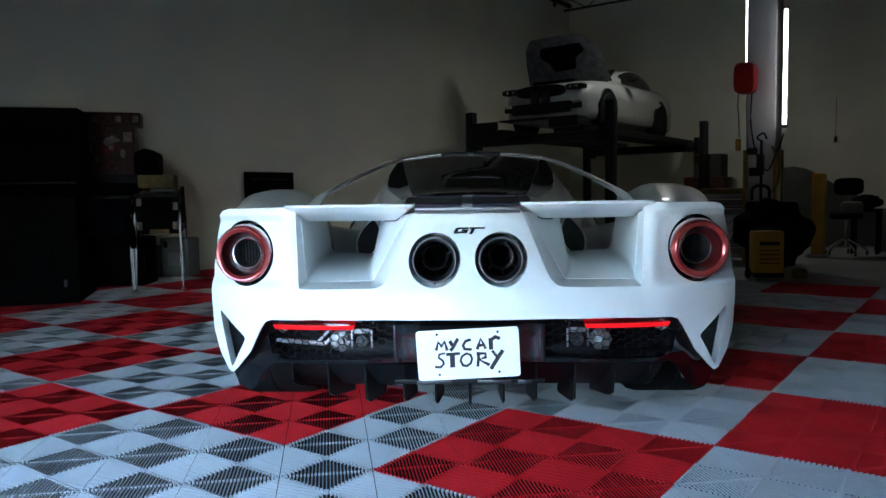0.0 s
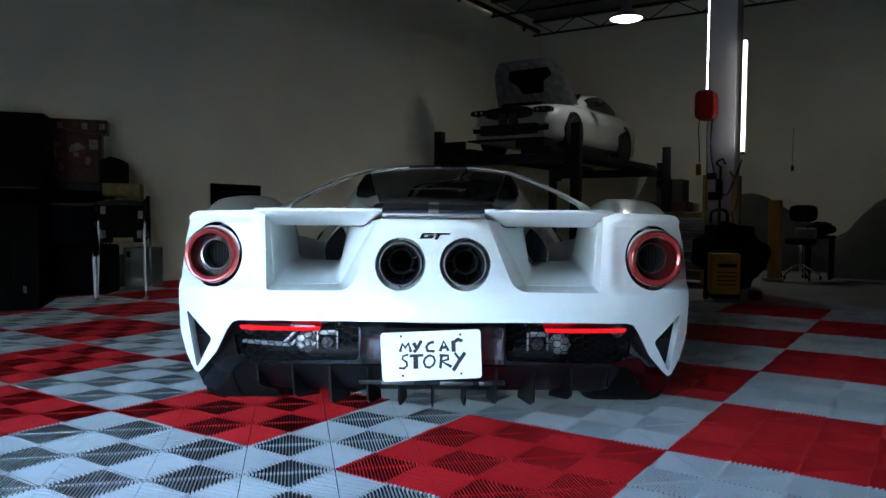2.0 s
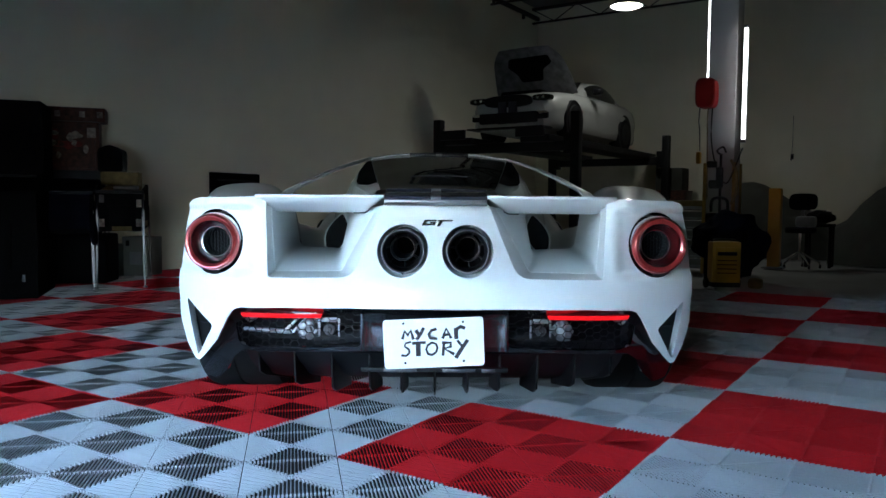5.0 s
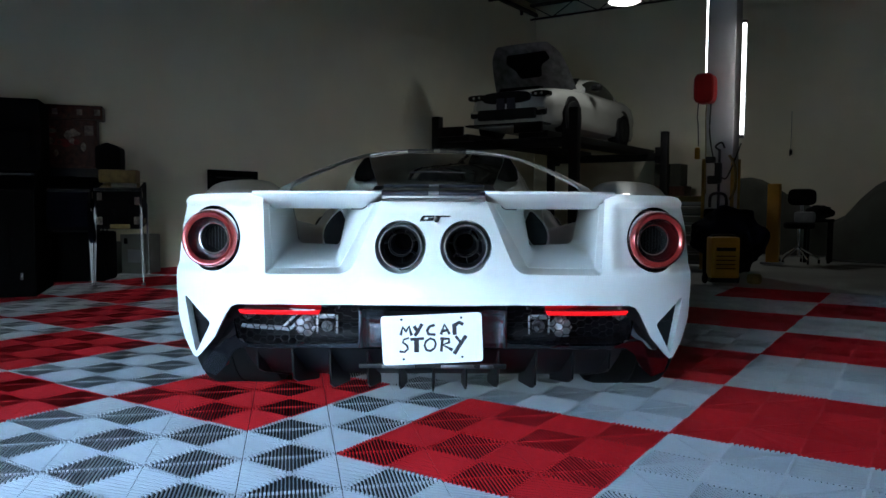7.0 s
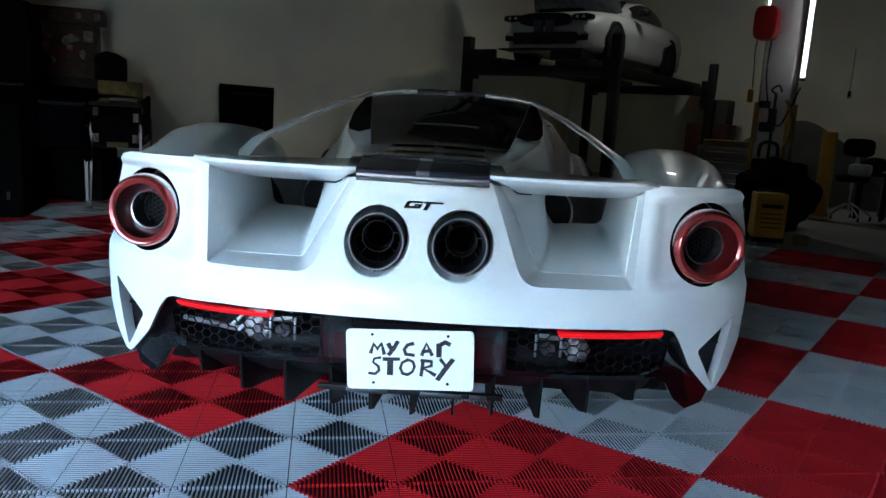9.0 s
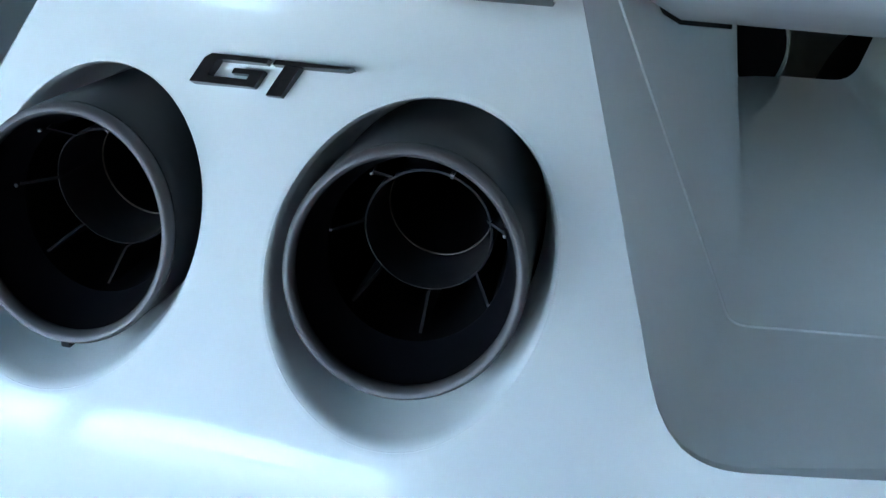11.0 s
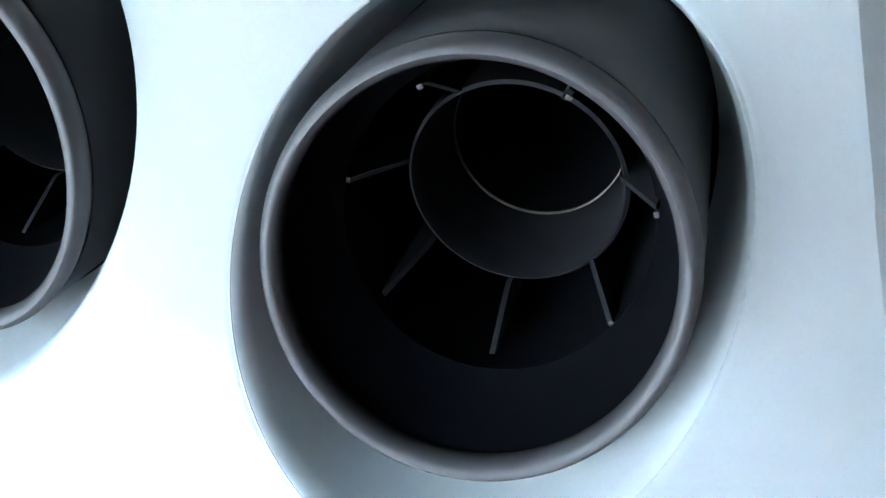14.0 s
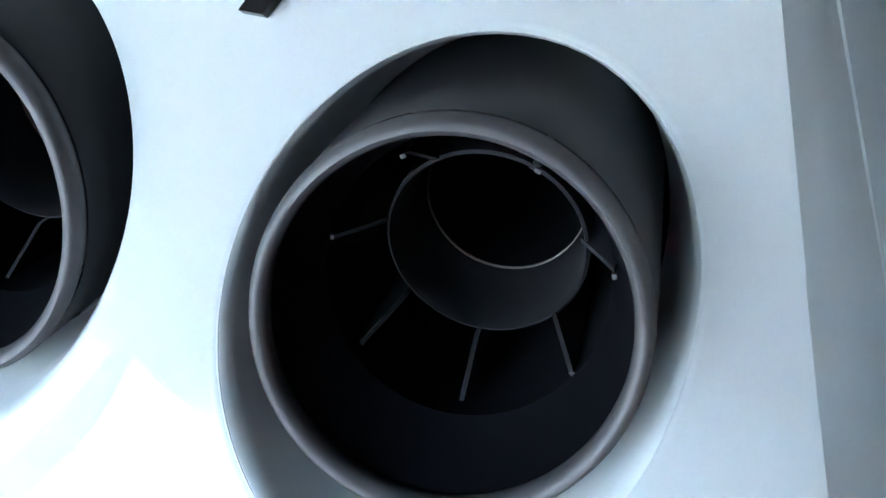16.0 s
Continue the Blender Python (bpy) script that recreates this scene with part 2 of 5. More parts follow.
def skin(sdf, height, x0, x1, z0, z1, res, thick=0.0, lip=0.0):
    """A sheet y = height(x, z) kept where sdf(X, Z) < 0, its rim drawn exactly on the outline and turned inwards."""
    nx, nz = int((x1 - x0) / res) + 1, int((z1 - z0) / res) + 1
    gx, gz = np.linspace(x0, x1, nx + 1), np.linspace(z0, z1, nz + 1)
    X, Z = np.meshgrid(gx, gz, indexing="ij")
    cx, cz = np.meshgrid((gx[1:] + gx[:-1]) / 2, (gz[1:] + gz[:-1]) / 2, indexing="ij")
    keep = sdf(cx, cz) < 0
    used = np.zeros(X.shape, int)
    for di in (0, 1):
        for dj in (0, 1):
            used[di:nx + di, dj:nz + dj] += keep
    rim = (used > 0) & (used < 4)
    px, pz = X.copy(), Z.copy()
    for _ in range(4):
        d = sdf(px, pz)
        e = 1e-4
        dx, dz = (sdf(px + e, pz) - sdf(px - e, pz)) / (2 * e), (sdf(px, pz + e) - sdf(px, pz - e)) / (2 * e)
        g = np.maximum(dx * dx + dz * dz, 0.25)
        step = np.clip(d / g, -res, res)
        px = np.where(rim, px - step * dx, px)
        pz = np.where(rim, pz - step * dz, pz)
    bm = bmesh.new()
    vs = {}

    def vert(i, j):
        if (i, j) not in vs:
            vs[i, j] = bm.verts.new((px[i, j], height(px[i, j], pz[i, j]), pz[i, j]))
        return vs[i, j]

    for i, j in zip(*np.nonzero(keep)):
        bm.faces.new((vert(i, j), vert(i + 1, j), vert(i + 1, j + 1), vert(i, j + 1)))
    if thick:
        for off in ([lip, thick] if lip else [thick]):
            es = [e for e in bm.edges if e.is_boundary]
            r = bmesh.ops.extrude_edge_only(bm, edges=es)
            for v in r["geom"]:
                if isinstance(v, bmesh.types.BMVert):
                    v.co.y += off
    return bm

# ---------------------------------------------------------------- room shell (room frame: q across, s deep)
Q0, Q1, S0, S1, HIGH = -6.3, 7.2, -2.3, 13.3, 5.15
DOORS, DOOR_H = ((-1.1, -0.03), (0.10, 1.32)), 1.3     # two doorways with a pier between them


def wall(name, boxes, label):
    bm = bmesh.new()
    for c, size in boxes:
        box(bm, c, size)
    for v in bm.verts:      # walls stand below the floor's top
        if abs(v.co.z) < 1e-5:
            v.co.z = -0.10
    return solo(name, bm, WALL, label, "wall", ROOM, kind="structure", smooth=False)


wall("wall_side", [((Q0 - 0.1, (S0 + S1) / 2, HIGH / 2), (0.2, S1 - S0 + 0.4, HIGH))], "plain beige painted block side wall")
wall("wall_back", [(((Q0 + Q1) / 2, S1 + 0.1, HIGH / 2), (Q1 - Q0, 0.2, HIGH))], "plain beige painted back wall")
wall("wall_far_side", [((Q1 + 0.1, (S0 + S1) / 2, HIGH / 2), (0.2, S1 - S0 + 0.4, HIGH))], "plain beige painted side wall")
spans = [Q0] + [q for pair in DOORS for q in pair] + [Q1]
front = [(((a + b) / 2, S0 - 0.1, DOOR_H / 2), (b - a, 0.2, DOOR_H)) for a, b in zip(spans[::2], spans[1::2])]
wall("wall_front", front + [(((Q0 + Q1) / 2, S0 - 0.1, (HIGH + DOOR_H) / 2), (Q1 - Q0, 0.2, HIGH - DOOR_H))],
     "front wall with two open garage doorways")
bm = nbox(((Q0 + Q1) / 2, (S0 + S1) / 2, HIGH + 0.1), (Q1 - Q0 + 0.4, S1 - S0 + 0.4, 0.2))
for k in range(9):      # deck ribs under the roof sheet
    box(bm, ((Q0 + Q1) / 2, S0 + 1.0 + k * 1.7, HIGH - 0.02), (Q1 - Q0, 0.08, 0.05))
solo("ceiling", bm, CEIL, "dark metal deck ceiling", "ceiling", ROOM, kind="structure", smooth=False)
solo("floor", nbox(((Q0 + Q1) / 2, (S0 + S1) / 2 - 0.7, -0.055), (Q1 - Q0 + 0.4, S1 - S0 + 1.8, 0.07)), CONCRETE, "grey concrete slab floor with worn patches", "floor", ROOM, kind="structure", smooth=False)
solo("ground", nbox((0, 0, -0.12), (900, 900, 0.1)), YARD, "worn grey concrete yard outside the doorway", "ground", ROOM, kind="structure", smooth=False)


def joist(s):
    """An open-web steel roof joist across the room."""
    t = thing("roof_joist", "dark open-web steel roof joist under the ceiling", "joist", ROOM @ pose(0, s, 0), "roof joists")
    bm = bmesh.new()
    box(bm, ((Q0 + Q1) / 2, 0, HIGH - 0.06), (Q1 - Q0, 0.09, 0.05))
    part("top_chord", bm, BEAM, t, smooth=False)
    bm = bmesh.new()
    box(bm, ((Q0 + Q1) / 2, 0, HIGH - 0.36), (Q1 - Q0, 0.05, 0.035))
    part("bottom_chord", bm, BEAM, t, smooth=False)
    bm = bmesh.new()
    n = 26
    for i in range(n):
        a, b = Q0 + (Q1 - Q0) * i / n, Q0 + (Q1 - Q0) * (i + 1) / n
        z0, z1 = (HIGH - 0.36, HIGH - 0.06) if i % 2 else (HIGH - 0.06, HIGH - 0.36)
        rod(bm, (a, 0, z0), (b, 0, z1), 0.012, 6)
    part("web", bm, BEAM, t)
    return t


for s in (9.2, 11.2, 13.05):
    joist(s)
t = thing("wall_beam", "dark steel beam along the side wall top", "beam", ROOM)
part("beam", nbox((Q0 + 0.07, 10.5, HIGH - 0.25), (0.07, 5.4, 0.08), 0.01), BEAM, t)
for k in range(4):
    part("bracket", nbox((Q0 + 0.06, 8.6 + k * 1.3, HIGH - 0.33), (0.06, 0.04, 0.10), 0.006), BEAM, t)

# ---------------------------------------------------------------- the white sports car
CAR = pose(-0.0088, 0, 0, 0, 0, -1.05)
car = thing("sports_car", "white mid-engined sports car with dark centre stripes", "car", CAR)


def bow(a):
    """How far the outer tail curves forward, by distance from the middle."""
    return -0.0051 + 0.60 * max(0.0, a - 0.2) ** 2


def lip(a):
    """Depth of the tail's lower lip."""
    k = ease(0.60, 0.70, a)
    return (-0.073 + 0.30 * a * a + 0.25 * a ** 4) * (1 - k) + (bow(a) - 0.0164) * k


def exhaust_panel(a, z):
    """Depth of the leaning middle panel that carries the exhaust."""
    u, w = min(math.sqrt(a * a + 0.0008) - 0.0988, 0.15), z - 0.655
    v = max(w, -0.085)
    y = 0.0095 + 0.1138 * u + 0.683 * u * u + 4.49 * u ** 3 + (0.723 + 1.19 * u + 0.986 * u * u) * v
    e = max(0.0, z - 0.751)     # stands steeper under the deck
    y -= 0.45 * (e * e / 0.020 if e < 0.010 else e - 0.005) * (1 - ease(0.10, 0.15, a))
    if w < v:               # rolls over towards the lip
        t = min(1.0, (0.570 - z) / 0.091)
        m = 0.723 + 1.19 * u
        y = y * (2 * t ** 3 - 3 * t * t + 1) - 0.091 * m * (t ** 3 - 2 * t * t + t) + lip(a) * (3 * t * t - 2 * t ** 3)
    return y


def corner_panel(a, z):
    """Depth of the outer panel round the lamps."""
    w = z - 0.655
    y = bow(a) + (0.138 * w if w > 0 else 0.25 * (0.627 * w + 2.0 * max(0.0, -0.06 - w) ** 2))
    if z < 0.56:
        y += (lip(a) - bow(a) + 0.0208) * min(1.2, (0.56 - z) / 0.082) ** 2
    inset = ease(0.548, 0.585, z) * (1 - ease(0.765, 0.79, z)) * ease(0.555, 0.61, a)
    return y + 2.0 * max(0.0, a - 0.80) ** 2 + 0.024 * inset


def rear(x, z):
    """Depth of the car's tail surface."""
    a = abs(x)
    low = lip(a) + 0.36 * (z - 0.478)
    k, g = max(ease(0.12, 0.32, a) * (1 - ease(0.575, 0.64, z)), ease(0.26, 0.32, a)), ease(0.50, 0.62, a)
    y = low if k == 1 else exhaust_panel(a, z) * (1 - k) + low * k
    return y * (1 - g) + corner_panel(a, z) * g if g else y


def both(P):
    """A symmetric outline from its half at positive x, listed from the top middle to the bottom middle."""
    return P + [(-x, z) for x, z in reversed(P)]


TAIL = both([(0.0, 0.788), (0.158, 0.789), (0.172, 0.792), (0.20, 0.815), (0.572, 0.811), (0.795, 0.807), (0.822, 0.801), (0.840, 0.784), (0.864, 0.70), (0.875, 0.60), (0.877, 0.50), (0.870, 0.40),
             (0.842, 0.32), (0.808, 0.268), (0.792, 0.263), (0.774, 0.279), (0.713, 0.343), (0.668, 0.424), (0.648, 0.449), (0.620, 0.459), (0.468, 0.470), (0.25, 0.477), (0.0, 0.479)])
BAY = [(0.580, 0.90), (0.550, 0.806), (0.527, 0.557), (0.251, 0.567), (0.165, 0.800), (0.130, 0.90)]
RADII = (0.01, 0.01, 0.008, 0.04, 0.01, 0.01)
BAY_CUT = round_poly(BAY, RADII)
SLOT = round_poly([(0.838, 0.474), (0.728, 0.388), (0.796, 0.276)], 0.012)
PIPE_X, PIPE_Y, PIPE_Z, HOLE_X, HOLE_R, HOLE_Z = 0.0993, -0.0047, 0.6487, 0.1003, 0.0800, 0.6486
LAMP_X, LAMP_Z = 0.728, 0.664


def tail_sdf(X, Z):
    A = np.abs(X)
    d = poly_sdf(TAIL, X, Z)
    for P in (BAY_CUT, SLOT):
        d = np.maximum(d, -poly_sdf(P, A, Z))
    d = np.maximum(d, HOLE_R - np.hypot(A - HOLE_X, Z - HOLE_Z))
    return np.maximum(d, 0.106 - np.hypot(A - LAMP_X, Z - LAMP_Z))


part("tail_panel", skin(tail_sdf, rear, -0.875, 0.875, 0.26, 0.82, 0.006, 0.018, 0.003), WHITE, car, "glossy white rear fascia")

# openings behind the tail: one tunnel a side
CREASE = [(0.570, 0.90), (0.543, 0.806), (0.5295, 0.5665), (0.3035, 0.573), (0.188, 0.800), (0.152, 0.90)]
DEEP = [(0.615, 0.90), (0.600, 0.806), (0.575, 0.610), (0.374, 0.605), (0.356, 0.800), (0.346, 0.90)]
for side in (1, -1):
    rows = []
    for k, (P, depth) in enumerate(((BAY, None), (CREASE, 0.130), (DEEP, 0.86))):
        ring = []
        for x, z in round_poly(P, RADII if k < 1 else (0.01, 0.01, 0.008, 0.012, 0.01, 0.01) if k < 2 else (0.01, 0.01, 0.03, 0.03, 0.01, 0.01), 8)[9:-9]:
            y = rear(x, z) + 0.004 if depth is None else (max(depth + 0.19 * (x - 0.3), rear(x, z) + 0.015) if k < 2 else depth)
            ring.append((side * x, y, min(z, 0.806 - 0.22 * max(0.0, y - 0.05)) if y < 0.25 else min(z, 0.762)))
        rows.append(ring)
    bm = bmesh.new()
    mids = [[tuple(a[i] + (b[i] - a[i]) * (t if i != 1 else t ** 1.5) for i in range(3)) for a, b in zip(rows[0], rows[1])] for t in (0.0, 0.3, 0.65, 1.0)]
    loft(bm, mids, False, False)
    part("bay_surround", bm, WHITE, car, "white chamfered opening")
    bm = bmesh.new()
    rings = []
    for t in (0.0, 0.06, 0.13, 0.22, 0.33, 0.46, 0.62, 0.80, 1.0):
        g = 1 - (1 - t) ** 2.0      # the walls draw in quickly, then run on
        rings.append([(a[0] + (b[0] - a[0]) * g, a[1] + (b[1] - a[1]) * t, a[2] + (b[2] - a[2]) * g) for a, b in zip(rows[1], rows[2])])
    loft(bm, rings, False, False)
    part("crease_bead", cable(rows[1], 0.0015, 6, 1), WHITE, car)
    part("air_tunnel", bm, DUCT_WHITE, car, "white air tunnel beside the engine cover")
    # almond vent at the end of the inner tunnel wall, facing back
    edge, edge2 = [], []
    for k in range(40):
        a = 2 * math.pi * k / 40
        v, w = math.cos(a), math.sin(a)
        u = w * (1 - 0.55 * v * v)
        for store, g, y in ((edge, 1.0, 0.836), (edge2, 1.15, 0.842)):
            x = 0.420 + g * (0.047 * u - 0.024 * v)
            store.append((side * x, y + 0.35 * (x - 0.420), 0.662 + g * 0.085 * v))
    hub = (side * 0.420, 0.850, 0.662)
    # shallow black face stands in for the shade inside the vent opening
    bm = loft(bmesh.new(), [edge, [hub] * len(edge)], True, False)
    bmesh.ops.remove_doubles(bm, verts=bm.verts[:], dist=1e-5)
    part("side_vent", bm, SATIN, car, "black almond-shaped vent")
    rim = [edge2, [tuple((p[i] + q[i]) / 2 - (0.008 if i == 1 else 0) for i in range(3)) for p, q in zip(edge, edge2)], edge, [(x, y + 0.02, z) for x, y, z in edge]]
    part("vent_rim", loft(bmesh.new(), [[(x, 0.93, z) for x, y, z in edge2]] + rim, True, False), WHITE, car)

# rear wing blades
BLADE = [(0.067, 0.8185), (0.0630, 0.8178), (0.061, 0.815), (0.0615, 0.8105), (0.065, 0.8075), (0.165, 0.785), (0.258, 0.763), (0.272, 0.7615), (0.300, 0.768), (0.365, 0.797), (0.355, 0.805), (0.200, 0.815)]
for side in (1, -1):
    rings = []
    for k in range(31):
        t = k / 30
        end = max(0.0, 1 - min(t, 1 - t) / 0.07) ** 2      # the lower edge sweeps up at both ends
        ring = []
        for y, z in BLADE:
            low = min(1.0, max(0.0, (0.811 - z) / 0.045))
            xa, xb = 0.161 + 0.060 * low * (1 - ease(0.27, 0.33, y)), 0.577 - 0.006 * low
            x = xa + (xb - xa) * t
            out = 0.035 * (1 - ease(0.36, 0.56, x))     # the lip reaches out over the opening
            if y > 0.33:            # the top is deepest beside the engine cover
                y += 0.275 - 0.85 * (x - 0.23)
            ring.append((side * x * (1 - 0.44 * out), y - 0.016 - out + 3.0 * max(0.0, x - 0.45) ** 2 + 0.012 * end, z + 0.4 * low * end * (0.811 - z)))
        rings.append(ring)
    blade = part("wing_blade", loft(bmesh.new(), rings), WHITE, car, "white rear wing blade")
    # dark cord in place of the shade in the shut line under the blade
    edge = [(r[6][0] * 1.003, r[6][1] + 0.010, r[6][2] - 0.003) for r in rings[:6]]
    part("shut_line", cable(edge, 0.0018, 6, 1), SATIN, blade, "thin dark cord standing in for the shaded gap under the blade")
# centre deck between the blades
bm = bmesh.new()
cols = (-0.162, -0.060, -0.016, 0.016, 0.060, 0.162)
prof = ((0.098, 0.785), (0.070, 0.786), (0.063, 0.794), (0.069, 0.798), (0.069, 0.802), (0.060, 0.805), (0.058, 0.813), (0.062, 0.818), (0.150, 0.836))
rings = [[(0.985 * x, y - (0.035 if y < 0.1 else 0.0) + 0.2 * x * x, z) for x in cols] for y, z in prof]
loft(bm, rings, False, False)
bm.faces.ensure_lookup_table()
for f in bm.faces:
    c = f.calc_center_median()
    f.material_index = 2 if 0.797 < c.z < 0.8045 else (1 if abs(c.x) < 0.016 or 0.787 < c.z < 0.797 else 0)
part("centre_deck", bm, [NAVY, SILVER, STEEL], car, "dark striped deck with a silver centre line")

# engine cover, cabin and nose as one long skin
HALF = [(0.15, 0.19), (0.5, 0.24), (0.8, 0.285), (1.2, 0.385), (1.45, 0.405), (1.75, 0.385), (2.2, 0.42), (2.6, 0.52), (2.9, 0.62), (3.5, 0.74), (4.2, 0.80), (4.62, 0.66)]
TOP = [(0.15, 0.840), (0.35, 0.838), (0.6, 0.838), (0.8, 0.852), (1.2, 0.945), (1.75, 1.056), (2.2, 1.078), (2.7, 1.045), (3.2, 0.90), (3.6, 0.77), (4.2, 0.66), (4.62, 0.50)]
DROP = [(0.15, 0.004), (0.5, 0.010), (0.8, 0.020), (1.1, 0.060), (1.35, 0.070), (1.75, 0.030), (2.2, 0.10), (2.9, 0.09), (3.6, 0.05), (4.62, 0.08)]


def roofline(x, y):
    h = table(y, HALF)
    return table(y, TOP) - table(y, DROP) * min(1.0, abs(x) / h) ** 2.6


bm = bmesh.new()
rings = []
for k in range(76):
    y = 0.15 + 4.47 * k / 75
    h = table(y, HALF)
    inner = min(0.155, h * 0.8)
    xs = [0.016, 0.085, inner] + [inner + (h - inner) * t for t in (0.2, 0.4, 0.6, 0.75, 0.88, 1.0)]
    pts = [(x, y, roofline(x, y)) for x in xs]
    e = roofline(h, y)
    pts += [(h + 0.012, y, e - 0.02), (h + 0.03 + 0.06 * ease(1.0, 1.9, y), y, e - 0.12), (h + 0.045 + 0.10 * ease(1.0, 1.9, y), y, 0.30)]
    rings.append([(-x, y, z) for x, y, z in reversed(pts)] + pts)
loft(bm, rings, False, False)
for f in bm.faces:
    c = f.calc_center_median()
    f.material_index = 2 if abs(c.x) < 0.015 else (1 if abs(c.x) < min(0.155, table(c.y, HALF) * 0.8) - 0.001 and c.z > 0.46 else 0)
for v in bm.verts:
    if v.co.y < 0.16 and v.co.z < 0.80:
        v.co.y += 0.10
part("cabin_shell", bm, [WHITE, NAVY, SILVER], car, "white engine cover and roof with dark stripes")

# bright lip of the engine cover
bm = bmesh.new()
loft(bm, [[(x, 0.146 + dy, roofline(x, 0.15) + dz) for x in cols[:1] + (-0.155, -0.016, 0.016, 0.155) + cols[-1:]] for dy, dz in ((0.012, 0.003), (0.0, 0.001), (-0.003, -0.006), (0.004, -0.016), (0.03, -0.02))], False, False)
for f in bm.faces:
    f.material_index = 1 if abs(f.calc_center_median().x) < 0.015 else 0
part("cover_lip", bm, [NAVY, SILVER], car)

# rear window, quarter windows
bm = bmesh.new()
rings = []
for k in range(13):
    y = 0.74 + 0.98 * k / 12
    w = 0.225 + 0.135 * k / 12
    rings.append([(w * t, y, roofline(w * t, y) + 0.005) for t in [i / 10 - 1 for i in range(21)]])
loft(bm, rings, False, False)
part("rear_window", bm, GLASS, car, "dark tinted rear window")
# thin steel line added where a highlight crosses the glass
part("window_highlight", cable([(x, 1.06, roofline(x, 1.06) + 0.007) for x in (-0.12, -0.04, 0.04, 0.13)], 0.0022, 6, 4), STEEL, car, "thin bright line put in for a highlight on the glass")
bm = bmesh.new()
loft(bm, [[(x, 1.722 + dy, roofline(x, 1.72) + dz) for x in (-0.375, -0.30, -0.225, -0.155, -0.08, -0.016, 0.016, 0.08, 0.155, 0.225, 0.30, 0.375)] for dy, dz in ((-0.012, 0.004), (-0.014, 0.010), (-0.006, 0.016), (0.03, 0.018))], False, False)
for f in bm.faces:
    c = abs(f.calc_center_median().x)
    f.material_index = 2 if c < 0.015 else (1 if c < 0.15 else 0)
part("roof_edge", bm, [WHITE, NAVY, SILVER], car, "thin white roof edge with dark stripes")
for side in (1, -1):
    bm = bmesh.new()
    rings = []
    for k in range(7):
        y = 1.04 + 0.64 * k / 6
        w = 0.225 + 0.135 * (y - 0.74) / 0.98
        a = w + 0.002
        b = min(table(y, HALF) - 0.003, a + 0.115 * math.sin(math.pi * (0.12 + 0.80 * k / 6)))
        rings.append([(side * (a + (b - a) * t), y, roofline(a + (b - a) * t, y) + 0.006) for t in (0, 0.33, 0.66, 1)])
    loft(bm, rings, False, False)
    part("quarter_window", bm, PIT, car, "small dark quarter window")
    # windscreen and side glass
    bm = bmesh.new()
    rings = []
    for k in range(9):
        y = 1.9 + 1.0 * k / 8
        h = table(y, HALF)
        e = roofline(h, y)
        rings.append([(side * (h + 0.018 + 0.03 * t), y, e - 0.025 - 0.09 * t) for t in (0, 0.5, 1)])
    loft(bm, rings, False, False)
    part("side_window", bm, GLASS, car, "dark side window")
bm = bmesh.new()
loft(bm, [[(0.56 * t, y, roofline(0.56 * t, y) + 0.006) for t in [i / 8 - 1 for i in range(17)]] for y in (2.75, 2.9, 3.05, 3.2, 3.35, 3.5)], False, False)
part("windscreen", bm, GLASS, car, "dark windscreen")

# rear haunches with the flying buttresses
POD = [(0.46, 0.575, 0.893, 0.30, 0.832), (0.72, 0.60, 0.955, 0.33, 0.866), (0.98, 0.635, 0.978, 0.36, 0.878), (1.35, 0.69, 0.970, 0.34, 0.858), (1.75, 0.75, 0.945, 0.26, 0.79), (2.1, 0.80, 0.93, 0.22, 0.68), (3.0, 0.70, 0.92, 0.20, 0.60), (3.8, 0.55, 0.96, 0.34, 0.74), (4.3, 0.50, 0.92, 0.25, 0.60), (4.6, 0.45, 0.72, 0.22, 0.46)]
for side in (1, -1):
    rings = []
    for g in (0.96, 1.0):
        ring = oval(0.710, 0.635, 0.150 * g, 0.168 * g, 0, 4.0, 48)
        rings.append([(x, rear(x, z) + (0.012 if g < 1 else 0.03), z) for x, y, z in ring])
    for y, xi, xo, zb, zt in POD:
        rings.append(oval((xi + xo) / 2, (zb + zt) / 2, (xo - xi) / 2, (zt - zb) / 2, y, 3.2, 48))
    bm = loft(bmesh.new(), [[(side * x, y, z) for x, y, z in r] for r in rings], True, False)
    part("rear_haunch", bm, WHITE, car, "white rear wing panel")
    rings = []
    for k in range(-3, 13):
        t = k / 12
        x, y, z = 0.585 - 0.205 * t, 0.70 + 1.02 * t, 0.842 + 0.186 * t + 0.012 * math.sin(math.pi * t) - 0.5 * max(0.0, -t) ** 1.3
        w, h = 0.022 + 0.03 * (t - 0.5) ** 2, 0.0075
        rings.append([(side * (x + w * a + h * 0.4 * b), y, z + h * b - 0.35 * w * a) for a, b in ((-1, 0.3), (-0.7, 1), (0.7, 1), (1, 0.2), (0.7, -1), (-0.7, -1))])
    part("buttress", loft(bmesh.new(), rings), WHITE, car, "white flying buttress")

# exhaust: two tips, each in a white recess
def slant(bm, k, side_k=0.0):
    """Lean the mouth of a pipe: its upper edge lies deeper."""
    for v in bm.verts:
        v.co.z += v.co.x * side_k - v.co.y * k
    return bm


